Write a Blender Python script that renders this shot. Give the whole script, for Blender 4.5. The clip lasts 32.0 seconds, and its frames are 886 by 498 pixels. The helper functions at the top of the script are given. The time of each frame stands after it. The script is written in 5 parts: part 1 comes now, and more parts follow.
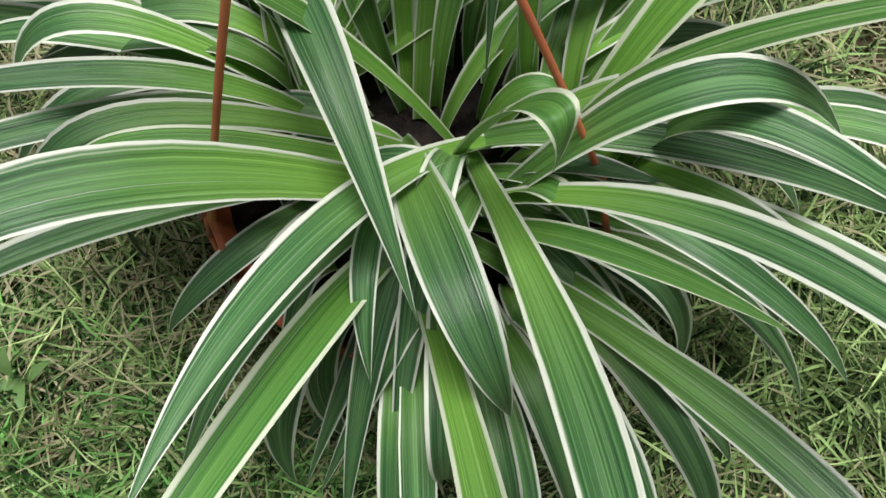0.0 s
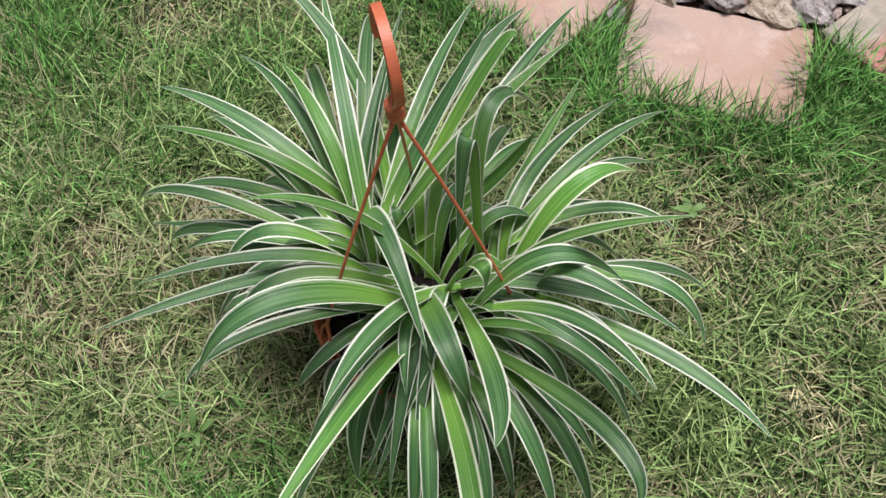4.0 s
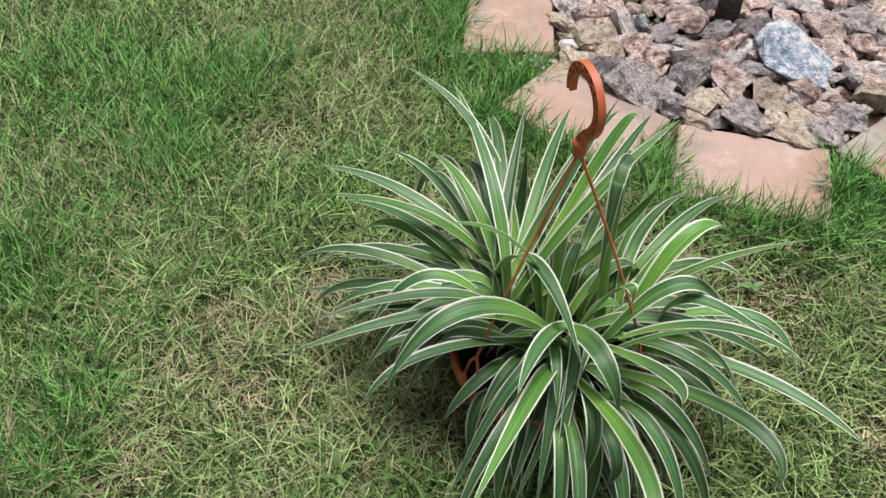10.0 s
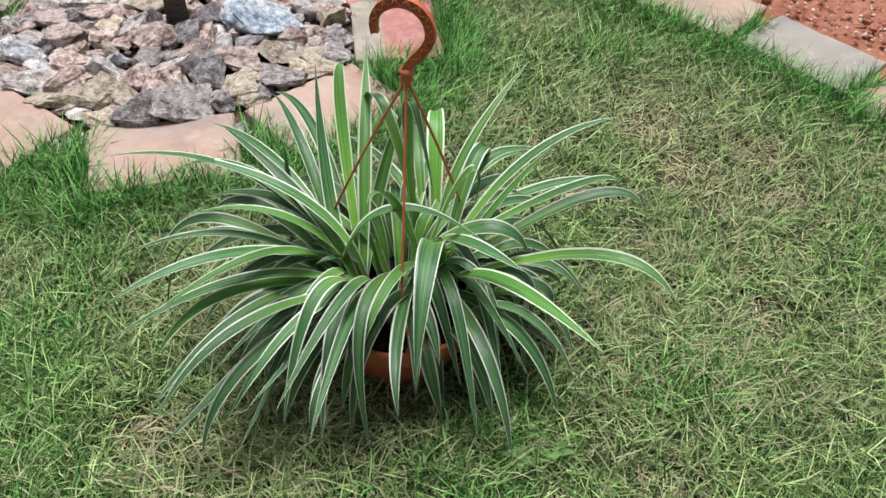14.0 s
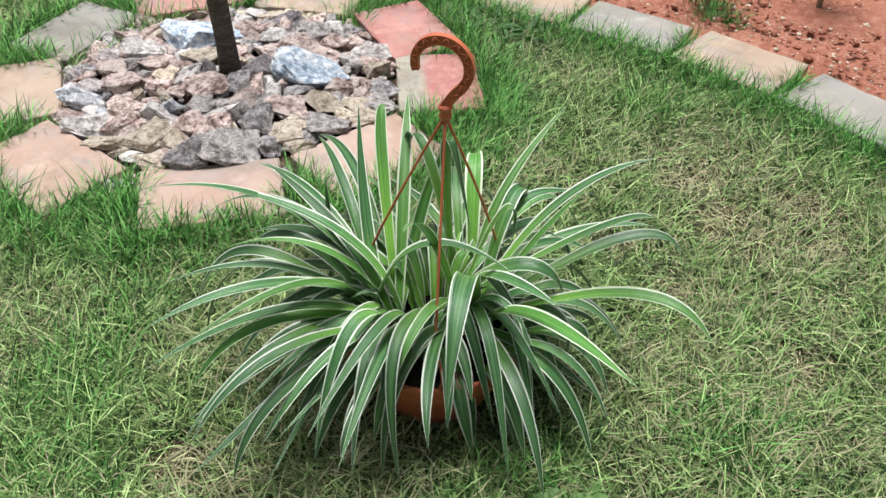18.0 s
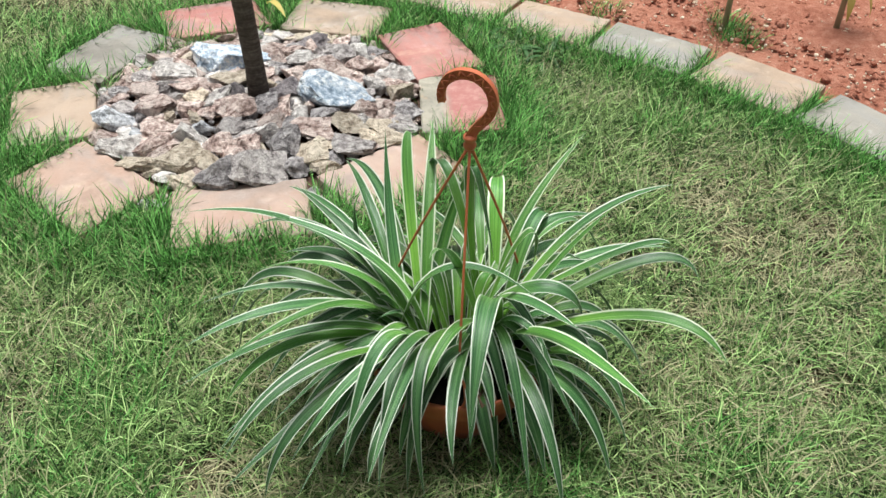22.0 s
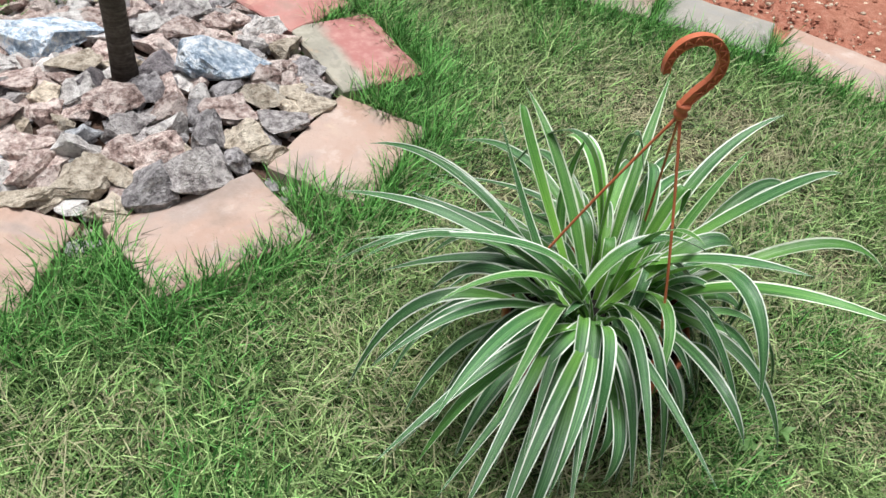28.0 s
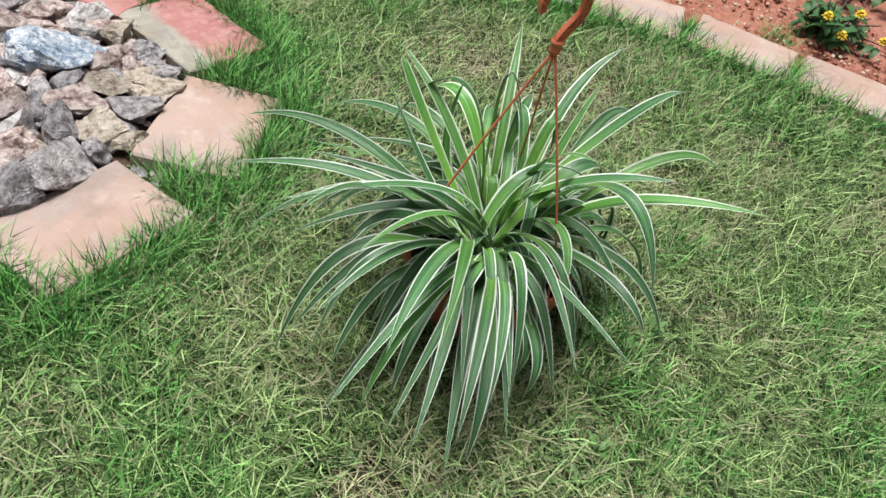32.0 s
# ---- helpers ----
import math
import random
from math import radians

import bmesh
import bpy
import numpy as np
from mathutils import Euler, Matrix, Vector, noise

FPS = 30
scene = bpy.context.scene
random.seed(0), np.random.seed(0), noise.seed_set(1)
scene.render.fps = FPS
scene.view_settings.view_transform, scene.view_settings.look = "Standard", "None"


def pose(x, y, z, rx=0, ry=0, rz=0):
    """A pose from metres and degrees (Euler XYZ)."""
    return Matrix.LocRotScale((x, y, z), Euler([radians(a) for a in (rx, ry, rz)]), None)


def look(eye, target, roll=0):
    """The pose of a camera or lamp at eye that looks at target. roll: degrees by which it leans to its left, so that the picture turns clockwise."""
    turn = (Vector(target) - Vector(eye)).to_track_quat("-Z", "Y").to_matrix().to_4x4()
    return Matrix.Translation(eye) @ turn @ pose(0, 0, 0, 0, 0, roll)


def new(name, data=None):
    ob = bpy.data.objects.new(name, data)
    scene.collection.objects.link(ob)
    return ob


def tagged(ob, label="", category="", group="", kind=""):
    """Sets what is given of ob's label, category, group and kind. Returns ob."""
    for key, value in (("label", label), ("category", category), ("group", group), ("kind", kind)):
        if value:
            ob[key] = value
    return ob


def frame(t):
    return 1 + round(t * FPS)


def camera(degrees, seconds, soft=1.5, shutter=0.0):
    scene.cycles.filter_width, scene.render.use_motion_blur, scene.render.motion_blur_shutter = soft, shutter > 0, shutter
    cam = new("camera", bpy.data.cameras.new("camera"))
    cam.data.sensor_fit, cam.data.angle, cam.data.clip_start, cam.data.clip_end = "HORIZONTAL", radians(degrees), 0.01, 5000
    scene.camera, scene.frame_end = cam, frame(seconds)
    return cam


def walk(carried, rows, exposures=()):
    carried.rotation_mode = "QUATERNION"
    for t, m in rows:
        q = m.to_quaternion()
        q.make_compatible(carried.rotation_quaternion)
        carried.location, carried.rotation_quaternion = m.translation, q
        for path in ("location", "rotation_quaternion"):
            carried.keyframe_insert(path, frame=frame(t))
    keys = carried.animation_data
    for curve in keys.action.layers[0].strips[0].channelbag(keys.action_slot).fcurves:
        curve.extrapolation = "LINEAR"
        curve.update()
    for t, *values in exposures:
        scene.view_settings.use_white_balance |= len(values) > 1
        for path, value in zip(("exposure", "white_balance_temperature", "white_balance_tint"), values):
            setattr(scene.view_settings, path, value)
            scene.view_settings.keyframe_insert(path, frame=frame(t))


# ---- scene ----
cam = camera(56.0, 32.0)
PATH = [
    (0, (-0.099, -0.007, 0.635), (-0.196, 0.546, -1.284), -11.6),
    (0.5, (-0.08, -0.018, 0.772), (-0.219, 0.558, -1.138), -14.1),
    (1, (-0.079, -0.041, 0.849), (-0.162, 0.564, -1.056), -10.3),
    (1.5, (-0.078, -0.068, 0.932), (-0.127, 0.66, -0.93), -8.2),
    (2, (-0.054, -0.104, 1.001), (-0.152, 0.689, -0.832), -10.0),
    (2.5, (-0.099, -0.149, 1.023), (-0.14, 0.728, -0.775), -7.8),
    (4.5, (-0.043, -0.326, 1.069), (-0.182, 0.677, -0.656), -6.8),
    (5, (-0.011, -0.405, 1.051), (-0.267, 0.649, -0.629), -8.2),
    (5.5, (-0.059, -0.407, 1.056), (-0.289, 0.685, -0.604), -6.9),
    (6, (-0.193, -0.412, 1.069), (-0.264, 0.672, -0.61), -3.5),
    (6.5, (-0.294, -0.439, 1.079), (-0.23, 0.668, -0.586), -1.7),
    (7, (-0.315, -0.455, 1.103), (-0.21, 0.721, -0.511), -1.8),
    (7.5, (-0.315, -0.462, 1.115), (-0.201, 0.788, -0.443), -1.7),
    (8, (-0.324, -0.457, 1.12), (-0.205, 0.848, -0.391), -1.7),
    (8.5, (-0.339, -0.468, 1.117), (-0.25, 0.852, -0.384), -1.8),
    (9, (-0.348, -0.482, 1.121), (-0.293, 0.843, -0.376), -1.6),
    (9.5, (-0.342, -0.482, 1.12), (-0.289, 0.848, -0.374), -1.2),
    (10, (-0.317, -0.48, 1.114), (-0.26, 0.85, -0.378), -1.2),
    (10.5, (-0.266, -0.457, 1.102), (-0.113, 0.866, -0.391), 0.1),
    (11, (-0.217, -0.425, 1.087), (0.011, 0.868, -0.421), 1.3),
    (11.5, (-0.255, -0.375, 1.089), (-0.027, 0.866, -0.463), -0.5),
    (12, (-0.381, -0.286, 1.096), (-0.162, 0.956, -0.457), -2.7),
    (12.5, (-0.46, -0.139, 1.076), (0.007, 1.018, -0.488), 2.1),
    (13, (-0.563, -0.088, 1.079), (0.199, 0.89, -0.49), 3.2),
    (13.5, (-0.7, -0.129, 1.055), (0.385, 0.602, -0.459), 3.2),
    (14, (-0.883, -0.226, 1.068), (0.394, 0.394, -0.34), 2.5),
    (14.5, (-1.009, -0.326, 1.089), (0.333, 0.311, -0.25), 1.5),
    (16.5, (-1.012, -0.296, 1.084), (0.395, 0.363, -0.175), 0.7),
    (17, (-0.889, -0.265, 1.047), (0.49, 0.451, -0.212), 1.5),
    (17.5, (-0.877, -0.264, 1.026), (0.46, 0.484, -0.259), 1.6),
    (18, (-0.91, -0.251, 1.047), (0.41, 0.51, -0.249), 1.1),
    (18.5, (-0.935, -0.23, 1.063), (0.376, 0.546, -0.234), 0.6),
    (19, (-0.961, -0.204, 1.073), (0.343, 0.58, -0.225), 0.4),
    (19.5, (-0.982, -0.185, 1.086), (0.302, 0.63, -0.213), 0.5),
    (20, (-0.994, -0.162, 1.083), (0.284, 0.678, -0.206), 0.6),
    (20.5, (-0.997, -0.188, 1.081), (0.283, 0.667, -0.195), 0.6),
    (21, (-0.97, -0.226, 1.086), (0.313, 0.624, -0.19), 0.7),
    (21.5, (-0.946, -0.251, 1.087), (0.357, 0.57, -0.189), 0.5),
    (22, (-0.934, -0.256, 1.089), (0.377, 0.552, -0.188), 0.2),
    (22.5, (-0.93, -0.254, 1.089), (0.387, 0.543, -0.188), 0.0),
    (23, (-0.931, -0.239, 1.088), (0.386, 0.556, -0.191), -0.5),
    (23.5, (-0.938, -0.243, 1.089), (0.38, 0.549, -0.19), 0.1),
    (24, (-0.938, -0.249, 1.084), (0.378, 0.548, -0.193), -0.2),
    (24.5, (-0.937, -0.251, 1.076), (0.376, 0.547, -0.204), -0.1),
    (25, (-0.919, -0.266, 1.057), (0.378, 0.559, -0.222), 1.2),
    (25.5, (-0.895, -0.232, 1.04), (0.37, 0.628, -0.249), 2.6),
    (27.5, (-0.984, 0.32, 1.015), (0.456, 0.412, -0.37), 5.7),
    (28, (-0.986, 0.486, 1.043), (0.456, 0.418, -0.342), 10.1),
    (28.5, (-0.997, 0.606, 1.057), (0.411, 0.214, -0.309), 14.6),
    (29, (-1.021, 0.632, 1.035), (0.366, 0.153, -0.324), 13.7),
    (29.5, (-1.032, 0.629, 1.055), (0.341, 0.118, -0.306), 14.4),
    (30, (-1.041, 0.635, 1.034), (0.341, 0.117, -0.315), 14.3),
    (30.5, (-1.04, 0.624, 1.055), (0.331, 0.109, -0.307), 14.6),
    (31, (-1.044, 0.626, 1.051), (0.328, 0.105, -0.308), 14.7),
    (31.5, (-1.055, 0.625, 1.057), (0.315, 0.105, -0.304), 14.7),
    (32, (-1.058, 0.63, 1.033), (0.324, 0.103, -0.313), 14.4),
]
walk(cam, [(t, look(eye, target, roll)) for t, eye, target, roll in PATH],
     exposures=[(0, -0.32, 6500, 14), (1.0, -0.2, 6700, 18), (2.0, -0.12, 6450, 19), (5.0, -0.3, 6550, 18), (6.0, -0.08, 6400, 17), (7.0, -0.06, 6400, 17),
                (8.0, -0.24, 6500, 16), (10.0, -0.24, 6600, 16), (11.0, 0.0, 6350, 17), (12.0, -0.03, 6450, 15), (13.0, -0.1, 6400, 12), (14.5, -0.08, 6350, 12), (17.0, 0.04, 6300, 12), (20.0, 0.04, 6400, 6),
                (25.5, 0.04, 6400, 6), (28.0, 0.0, 6250, 9), (32.0, -0.02, 6300, 10)])

# ---- daylight: bright overcast sky with a weak, very soft sun ----
SUN_ELEVATION, SUN_AZIMUTH = 80.0, 40.0
world = bpy.data.worlds.new("overcast_sky")
scene.world = world
world.use_nodes = True
wn, wl = world.node_tree.nodes, world.node_tree.links
sky = wn.new("ShaderNodeTexSky")
sky.sky_type, sky.sun_disc = "NISHITA", False
sky.sun_elevation, sky.sun_rotation = radians(SUN_ELEVATION), radians(SUN_AZIMUTH)
sky.air_density, sky.dust_density, sky.ozone_density = 1.0, 6.0, 0.6
soft_sky = wn.new("ShaderNodeHueSaturation")
soft_sky.inputs["Saturation"].default_value = 0.25
wl.new(sky.outputs[0], soft_sky.inputs["Color"])
wl.new(soft_sky.outputs[0], wn["Background"].inputs["Color"])
wn["Background"].inputs["Strength"].default_value = 0.076

sun = new("sun", bpy.data.lights.new("sun", "SUN"))
sun.data.energy, sun.data.angle, sun.data.color = 4.6, radians(24), (1.0, 0.98, 0.95)
sun.matrix_world = look((0, 0, 20), (-20 / math.tan(radians(SUN_ELEVATION)) * math.sin(radians(SUN_AZIMUTH)),
                                     -20 / math.tan(radians(SUN_ELEVATION)) * math.cos(radians(SUN_AZIMUTH)), 0))

# ---- materials ----


class Shader:
    """A small wrapper that builds a node material."""

    def __init__(self, name, rough=0.6, metal=0.0, spec=0.4):
        self.mat = bpy.data.materials.new(name)
        self.mat.use_nodes = True
        self.n, self.l = self.mat.node_tree.nodes, self.mat.node_tree.links
        self.p = self.n["Principled BSDF"]
        self.p.inputs["Roughness"].default_value = rough
        self.p.inputs["Metallic"].default_value = metal
        self.p.inputs["Specular IOR Level"].default_value = spec

    def node(self, kind, **inputs):
        nd = self.n.new(kind)
        for key, v in inputs.items():
            self.put(nd.inputs[key.replace("_", " ")], v)
        return nd

    def put(self, socket, v):
        if isinstance(v, bpy.types.NodeSocket):
            self.l.new(v, socket)
        else:
            socket.default_value = v

    def coords(self, kind="Object"):
        return self.n.new("ShaderNodeTexCoord").outputs[kind]

    def position(self):
        return self.n.new("ShaderNodeNewGeometry").outputs["Position"]

    def island(self):
        return self.n.new("ShaderNodeNewGeometry").outputs["Random Per Island"]

    def chance(self):
        return self.n.new("ShaderNodeObjectInfo").outputs["Random"]

    def noise(self, vec, scale, detail=4.0, rough=0.55):
        nd = self.node("ShaderNodeTexNoise", Vector=vec, Scale=scale, Detail=detail, Roughness=rough)
        return nd.outputs["Fac"]

    def math(self, op, a, b=0.0, c=0.0, clamp=False):
        nd = self.n.new("ShaderNodeMath")
        nd.operation, nd.use_clamp = op, clamp
        for k, v in enumerate((a, b, c)):
            self.put(nd.inputs[k], v)
        return nd.outputs[0]

    def step(self, v, lo, hi):
        nd = self.node("ShaderNodeMapRange", Value=v, From_Min=lo, From_Max=hi)
        nd.interpolation_type = "SMOOTHSTEP"
        return nd.outputs[0]

    def ramp(self, v, *stops):
        nd = self.node("ShaderNodeValToRGB", Fac=v)
        r = nd.color_ramp
        while len(r.elements) < len(stops):
            r.elements.new(0.5)
        for e, (at, col) in zip(r.elements, stops):
            e.position, e.color = at, (*col, 1)
        return nd.outputs[0]

    def mix(self, f, a, b, how="MIX"):
        nd = self.n.new("ShaderNodeMix")
        nd.data_type, nd.blend_type = "RGBA", how
        self.put(nd.inputs[0], f)
        for k, v in ((6, a), (7, b)):
            self.put(nd.inputs[k], (*v, 1) if isinstance(v, tuple) and len(v) == 3 else v)
        return nd.outputs[2]

    def scaled(self, vec, x, y, z):
        nd = self.node("ShaderNodeMapping", Vector=vec, Scale=(x, y, z))
        return nd.outputs[0]

    def shifted(self, vec, amount):
        """Coordinates moved by a random amount, so that alike pieces get different patterns."""
        nd = self.n.new("ShaderNodeVectorMath")
        nd.operation = "ADD"
        self.put(nd.inputs[0], vec)
        off = self.n.new("ShaderNodeCombineXYZ")
        for k, f in enumerate((17.0, 31.0, 7.0)):
            self.put(off.inputs[k], self.math("MULTIPLY", amount, f))
        self.l.new(off.outputs[0], nd.inputs[1])
        return nd.outputs[0]

    def bump(self, height, strength=0.4, distance=0.002):
        nd = self.node("ShaderNodeBump", Height=height, Strength=strength, Distance=distance)
        self.l.new(nd.outputs[0], self.p.inputs["Normal"])

    def done(self, color=None, rough=None):
        if color is not None:
            self.put(self.p.inputs["Base Color"], (*color, 1) if isinstance(color, tuple) else color)
        if rough is not None:
            self.put(self.p.inputs["Roughness"], rough)
        return self.mat


def leaf_glow(s, color, amount):
    """Thin leaves let some light through."""
    tr = s.node("ShaderNodeBsdfTranslucent", Color=color)
    mx = s.n.new("ShaderNodeMixShader")
    mx.inputs[0].default_value = amount
    s.l.new(s.p.outputs[0], mx.inputs[1])
    s.l.new(tr.outputs[0], mx.inputs[2])
    s.l.new(mx.outputs[0], s.n["Material Output"].inputs["Surface"])


def mat_lawn_soil():
    s = Shader("lawn_thatch", 0.9, spec=0.1)
    v = s.position()
    big, mid, fine = s.noise(v, 1.6, 3), s.noise(v, 14, 5), s.noise(v, 160, 3)
    green = s.ramp(mid, (0.3, (0.016, 0.026, 0.009)), (0.7, (0.05, 0.066, 0.024)))
    brown = s.ramp(fine, (0.3, (0.035, 0.025, 0.016)), (0.75, (0.15, 0.115, 0.07)))
    s.bump(s.math("ADD", s.math("MULTIPLY", mid, 0.5), fine), 0.8, 0.008)
    return s.done(s.mix(s.step(s.math("ADD", big, s.math("MULTIPLY", mid, 0.4)), 0.55, 0.85), green, brown))


def mat_grass(name, dark, light, dry, dry_share):
    s = Shader(name, 0.5, spec=0.16)
    r, v = s.island(), s.position()
    patch = s.noise(v, 2.3, 3)
    base = s.ramp(r, (0.0, dark), (0.22, tuple(c * 1.4 for c in dark)), (0.6, light), (1.0, tuple(c * 2.4 for c in light)))
    r2 = s.math("FRACT", s.math("MULTIPLY", r, 37.7))
    is_dry = s.math("LESS_THAN", r2, s.math("MULTIPLY", s.step(patch, 0.34, 0.68), dry_share))
    hay = s.ramp(s.math("FRACT", s.math("MULTIPLY", r, 91.3)), (0.0, tuple(c * 0.6 for c in dry)), (1.0, dry))
    col = s.mix(is_dry, base, hay)
    leaf_glow(s, col, 0.17)
    return s.done(col)


def mat_paver(name, main, second, dirt):
    s = Shader(name, 0.82, spec=0.25)
    v = s.shifted(s.coords(), s.chance())
    big, mid, fine = s.noise(v, 5, 4, 0.6), s.noise(v, 26, 6, 0.65), s.noise(v, 210, 3)
    col = s.mix(s.step(big, 0.38, 0.68), main, second)
    col = s.mix(s.math("MULTIPLY", s.step(mid, 0.5, 0.78), 0.55), col, tuple(min(1, c * 1.35) for c in main))
    col = s.mix(s.math("MULTIPLY", s.step(s.noise(v, 9, 5, 0.7), 0.55, 0.75), 0.65), col, dirt)
    col = s.mix(s.math("MULTIPLY", s.step(fine, 0.62, 0.75), 0.35), col, tuple(c * 0.55 for c in main))
    cloud = s.step(s.noise(s.scaled(v, 1, 2.2, 1), 4.5, 5, 0.6), 0.47, 0.62)
    col = s.mix(s.math("MULTIPLY", cloud, 0.6), col, tuple(0.40 * c + 0.185 for c in main))
    buff = s.step(s.noise(s.scaled(v, 2.0, 1, 1), 5.5, 6, 0.7), 0.55, 0.68)
    col = s.mix(s.math("MULTIPLY", buff, 0.55), col, tuple(0.6 * c + k for c, k in zip(second, (0.26, 0.21, 0.14))))
    chalk = s.step(s.noise(v, 13, 8, 0.75), 0.54, 0.68)
    col = s.mix(s.math("MULTIPLY", chalk, 0.4), col, tuple(0.55 * c + 0.27 for c in second))
    grime = s.step(s.noise(v, 3.2, 6, 0.7), 0.5, 0.7)
    col = s.mix(s.math("MULTIPLY", grime, 0.65), col, tuple(0.62 * c for c in dirt))
    s.bump(s.math("ADD", mid, s.math("MULTIPLY", fine, 0.35)), 0.6, 0.004)
    return s.done(col)


def mat_worn_paver():
    """Red slab whose paint has worn to grey along one long side."""
    s = Shader("worn_red_sandstone", 0.82, spec=0.25)
    v = s.coords()
    big, mid, fine = s.noise(v, 9, 4, 0.6), s.noise(v, 30, 6, 0.65), s.noise(v, 210, 3)
    red = s.mix(s.step(mid, 0.4, 0.7), (0.38, 0.165, 0.15), (0.47, 0.26, 0.23))
    grey = s.mix(s.step(mid, 0.4, 0.7), (0.30, 0.28, 0.23), (0.44, 0.40, 0.33))
    y = s.node("ShaderNodeSeparateXYZ", Vector=v).outputs[1]
    worn = s.step(s.math("ADD", y, s.math("MULTIPLY_ADD", big, 0.06, -0.03)), 0.010, 0.050)
    s.bump(s.math("ADD", mid, s.math("MULTIPLY", fine, 0.35)), 0.45, 0.003)
    rust = s.math("MULTIPLY", s.step(s.noise(v, 7, 6, 0.7), 0.56, 0.68), 0.6)
    soot = s.math("MULTIPLY", s.step(s.noise(v, 15, 7, 0.75), 0.53, 0.66), 0.55)
    grey = s.mix(soot, s.mix(rust, grey, (0.50, 0.33, 0.20)), (0.14, 0.14, 0.13))
    return s.done(s.mix(worn, red, grey))


def mat_stone(name, dark, main, light, vein=0.3, rough=0.8):
    s = Shader(name, rough, spec=0.3)
    v = s.shifted(s.coords(), s.chance())
    big, mid, fine = s.noise(v, 14, 5, 0.65), s.noise(v, 60, 6, 0.7), s.noise(v, 260, 3)
    col = s.ramp(mid, (0.34, dark), (0.48, main), (0.66, light))
    col = s.mix(s.math("MULTIPLY", s.step(big, 0.52, 0.60), vein), col, light)
    col = s.mix(s.math("MULTIPLY", s.step(fine, 0.6, 0.72), 0.25), col, dark)
    tint = s.math("MULTIPLY_ADD", s.chance(), 0.7, 0.85)
    nd = s.node("ShaderNodeHueSaturation", Color=col, Value=tint)
    chalk = s.step(s.noise(v, 24, 8, 0.78), 0.53, 0.58)
    out = s.mix(s.math("MULTIPLY", chalk, vein), nd.outputs[0], tuple(min(0.9, c * 1.12) for c in light))
    out = s.mix(s.math("MULTIPLY", s.step(s.noise(s.scaled(v, 1, 1, 2.5), 38, 6, 0.7), 0.60, 0.70), 0.35), out, dark)
    s.bump(s.math("ADD", big, s.math("ADD", mid, s.math("MULTIPLY", fine, 0.5))), 1.0, 0.014)
    return s.done(out)


def mat_soil():
    s = Shader("red_soil", 0.95, spec=0.08)
    v = s.position()
    big, mid, fine = s.noise(v, 4, 4), s.noise(v, 40, 6, 0.7), s.noise(v, 190, 4)
    col = s.ramp(mid, (0.25, (0.24, 0.085, 0.052)), (0.5, (0.40, 0.165, 0.112)), (0.8, (0.56, 0.31, 0.225)))
    col = s.mix(s.math("MULTIPLY", s.step(big, 0.45, 0.7), 0.4), col, (0.50, 0.25, 0.17))
    col = s.mix(s.math("MULTIPLY", s.step(fine, 0.66, 0.74), 0.5), col, (0.60, 0.45, 0.35))
    s.bump(s.math("ADD", mid, s.math("MULTIPLY", fine, 0.5)), 1.0, 0.012)
    return s.done(col)


def mat_terracotta_plastic():
    s = Shader("terracotta_plastic", 0.42, spec=0.45)
    v = s.coords()
    mid, fine = s.noise(v, 30, 4), s.noise(v, 300, 3)
    col = s.ramp(mid, (0.3, (0.47, 0.122, 0.055)), (0.7, (0.60, 0.17, 0.08)))
    col = s.mix(s.math("MULTIPLY", s.step(s.noise(v, 12, 5, 0.7), 0.55, 0.75), 0.4), col, (0.30, 0.14, 0.085))
    s.bump(fine, 0.12, 0.0006)
    return s.done(col, s.math("MULTIPLY_ADD", mid, 0.3, 0.3))


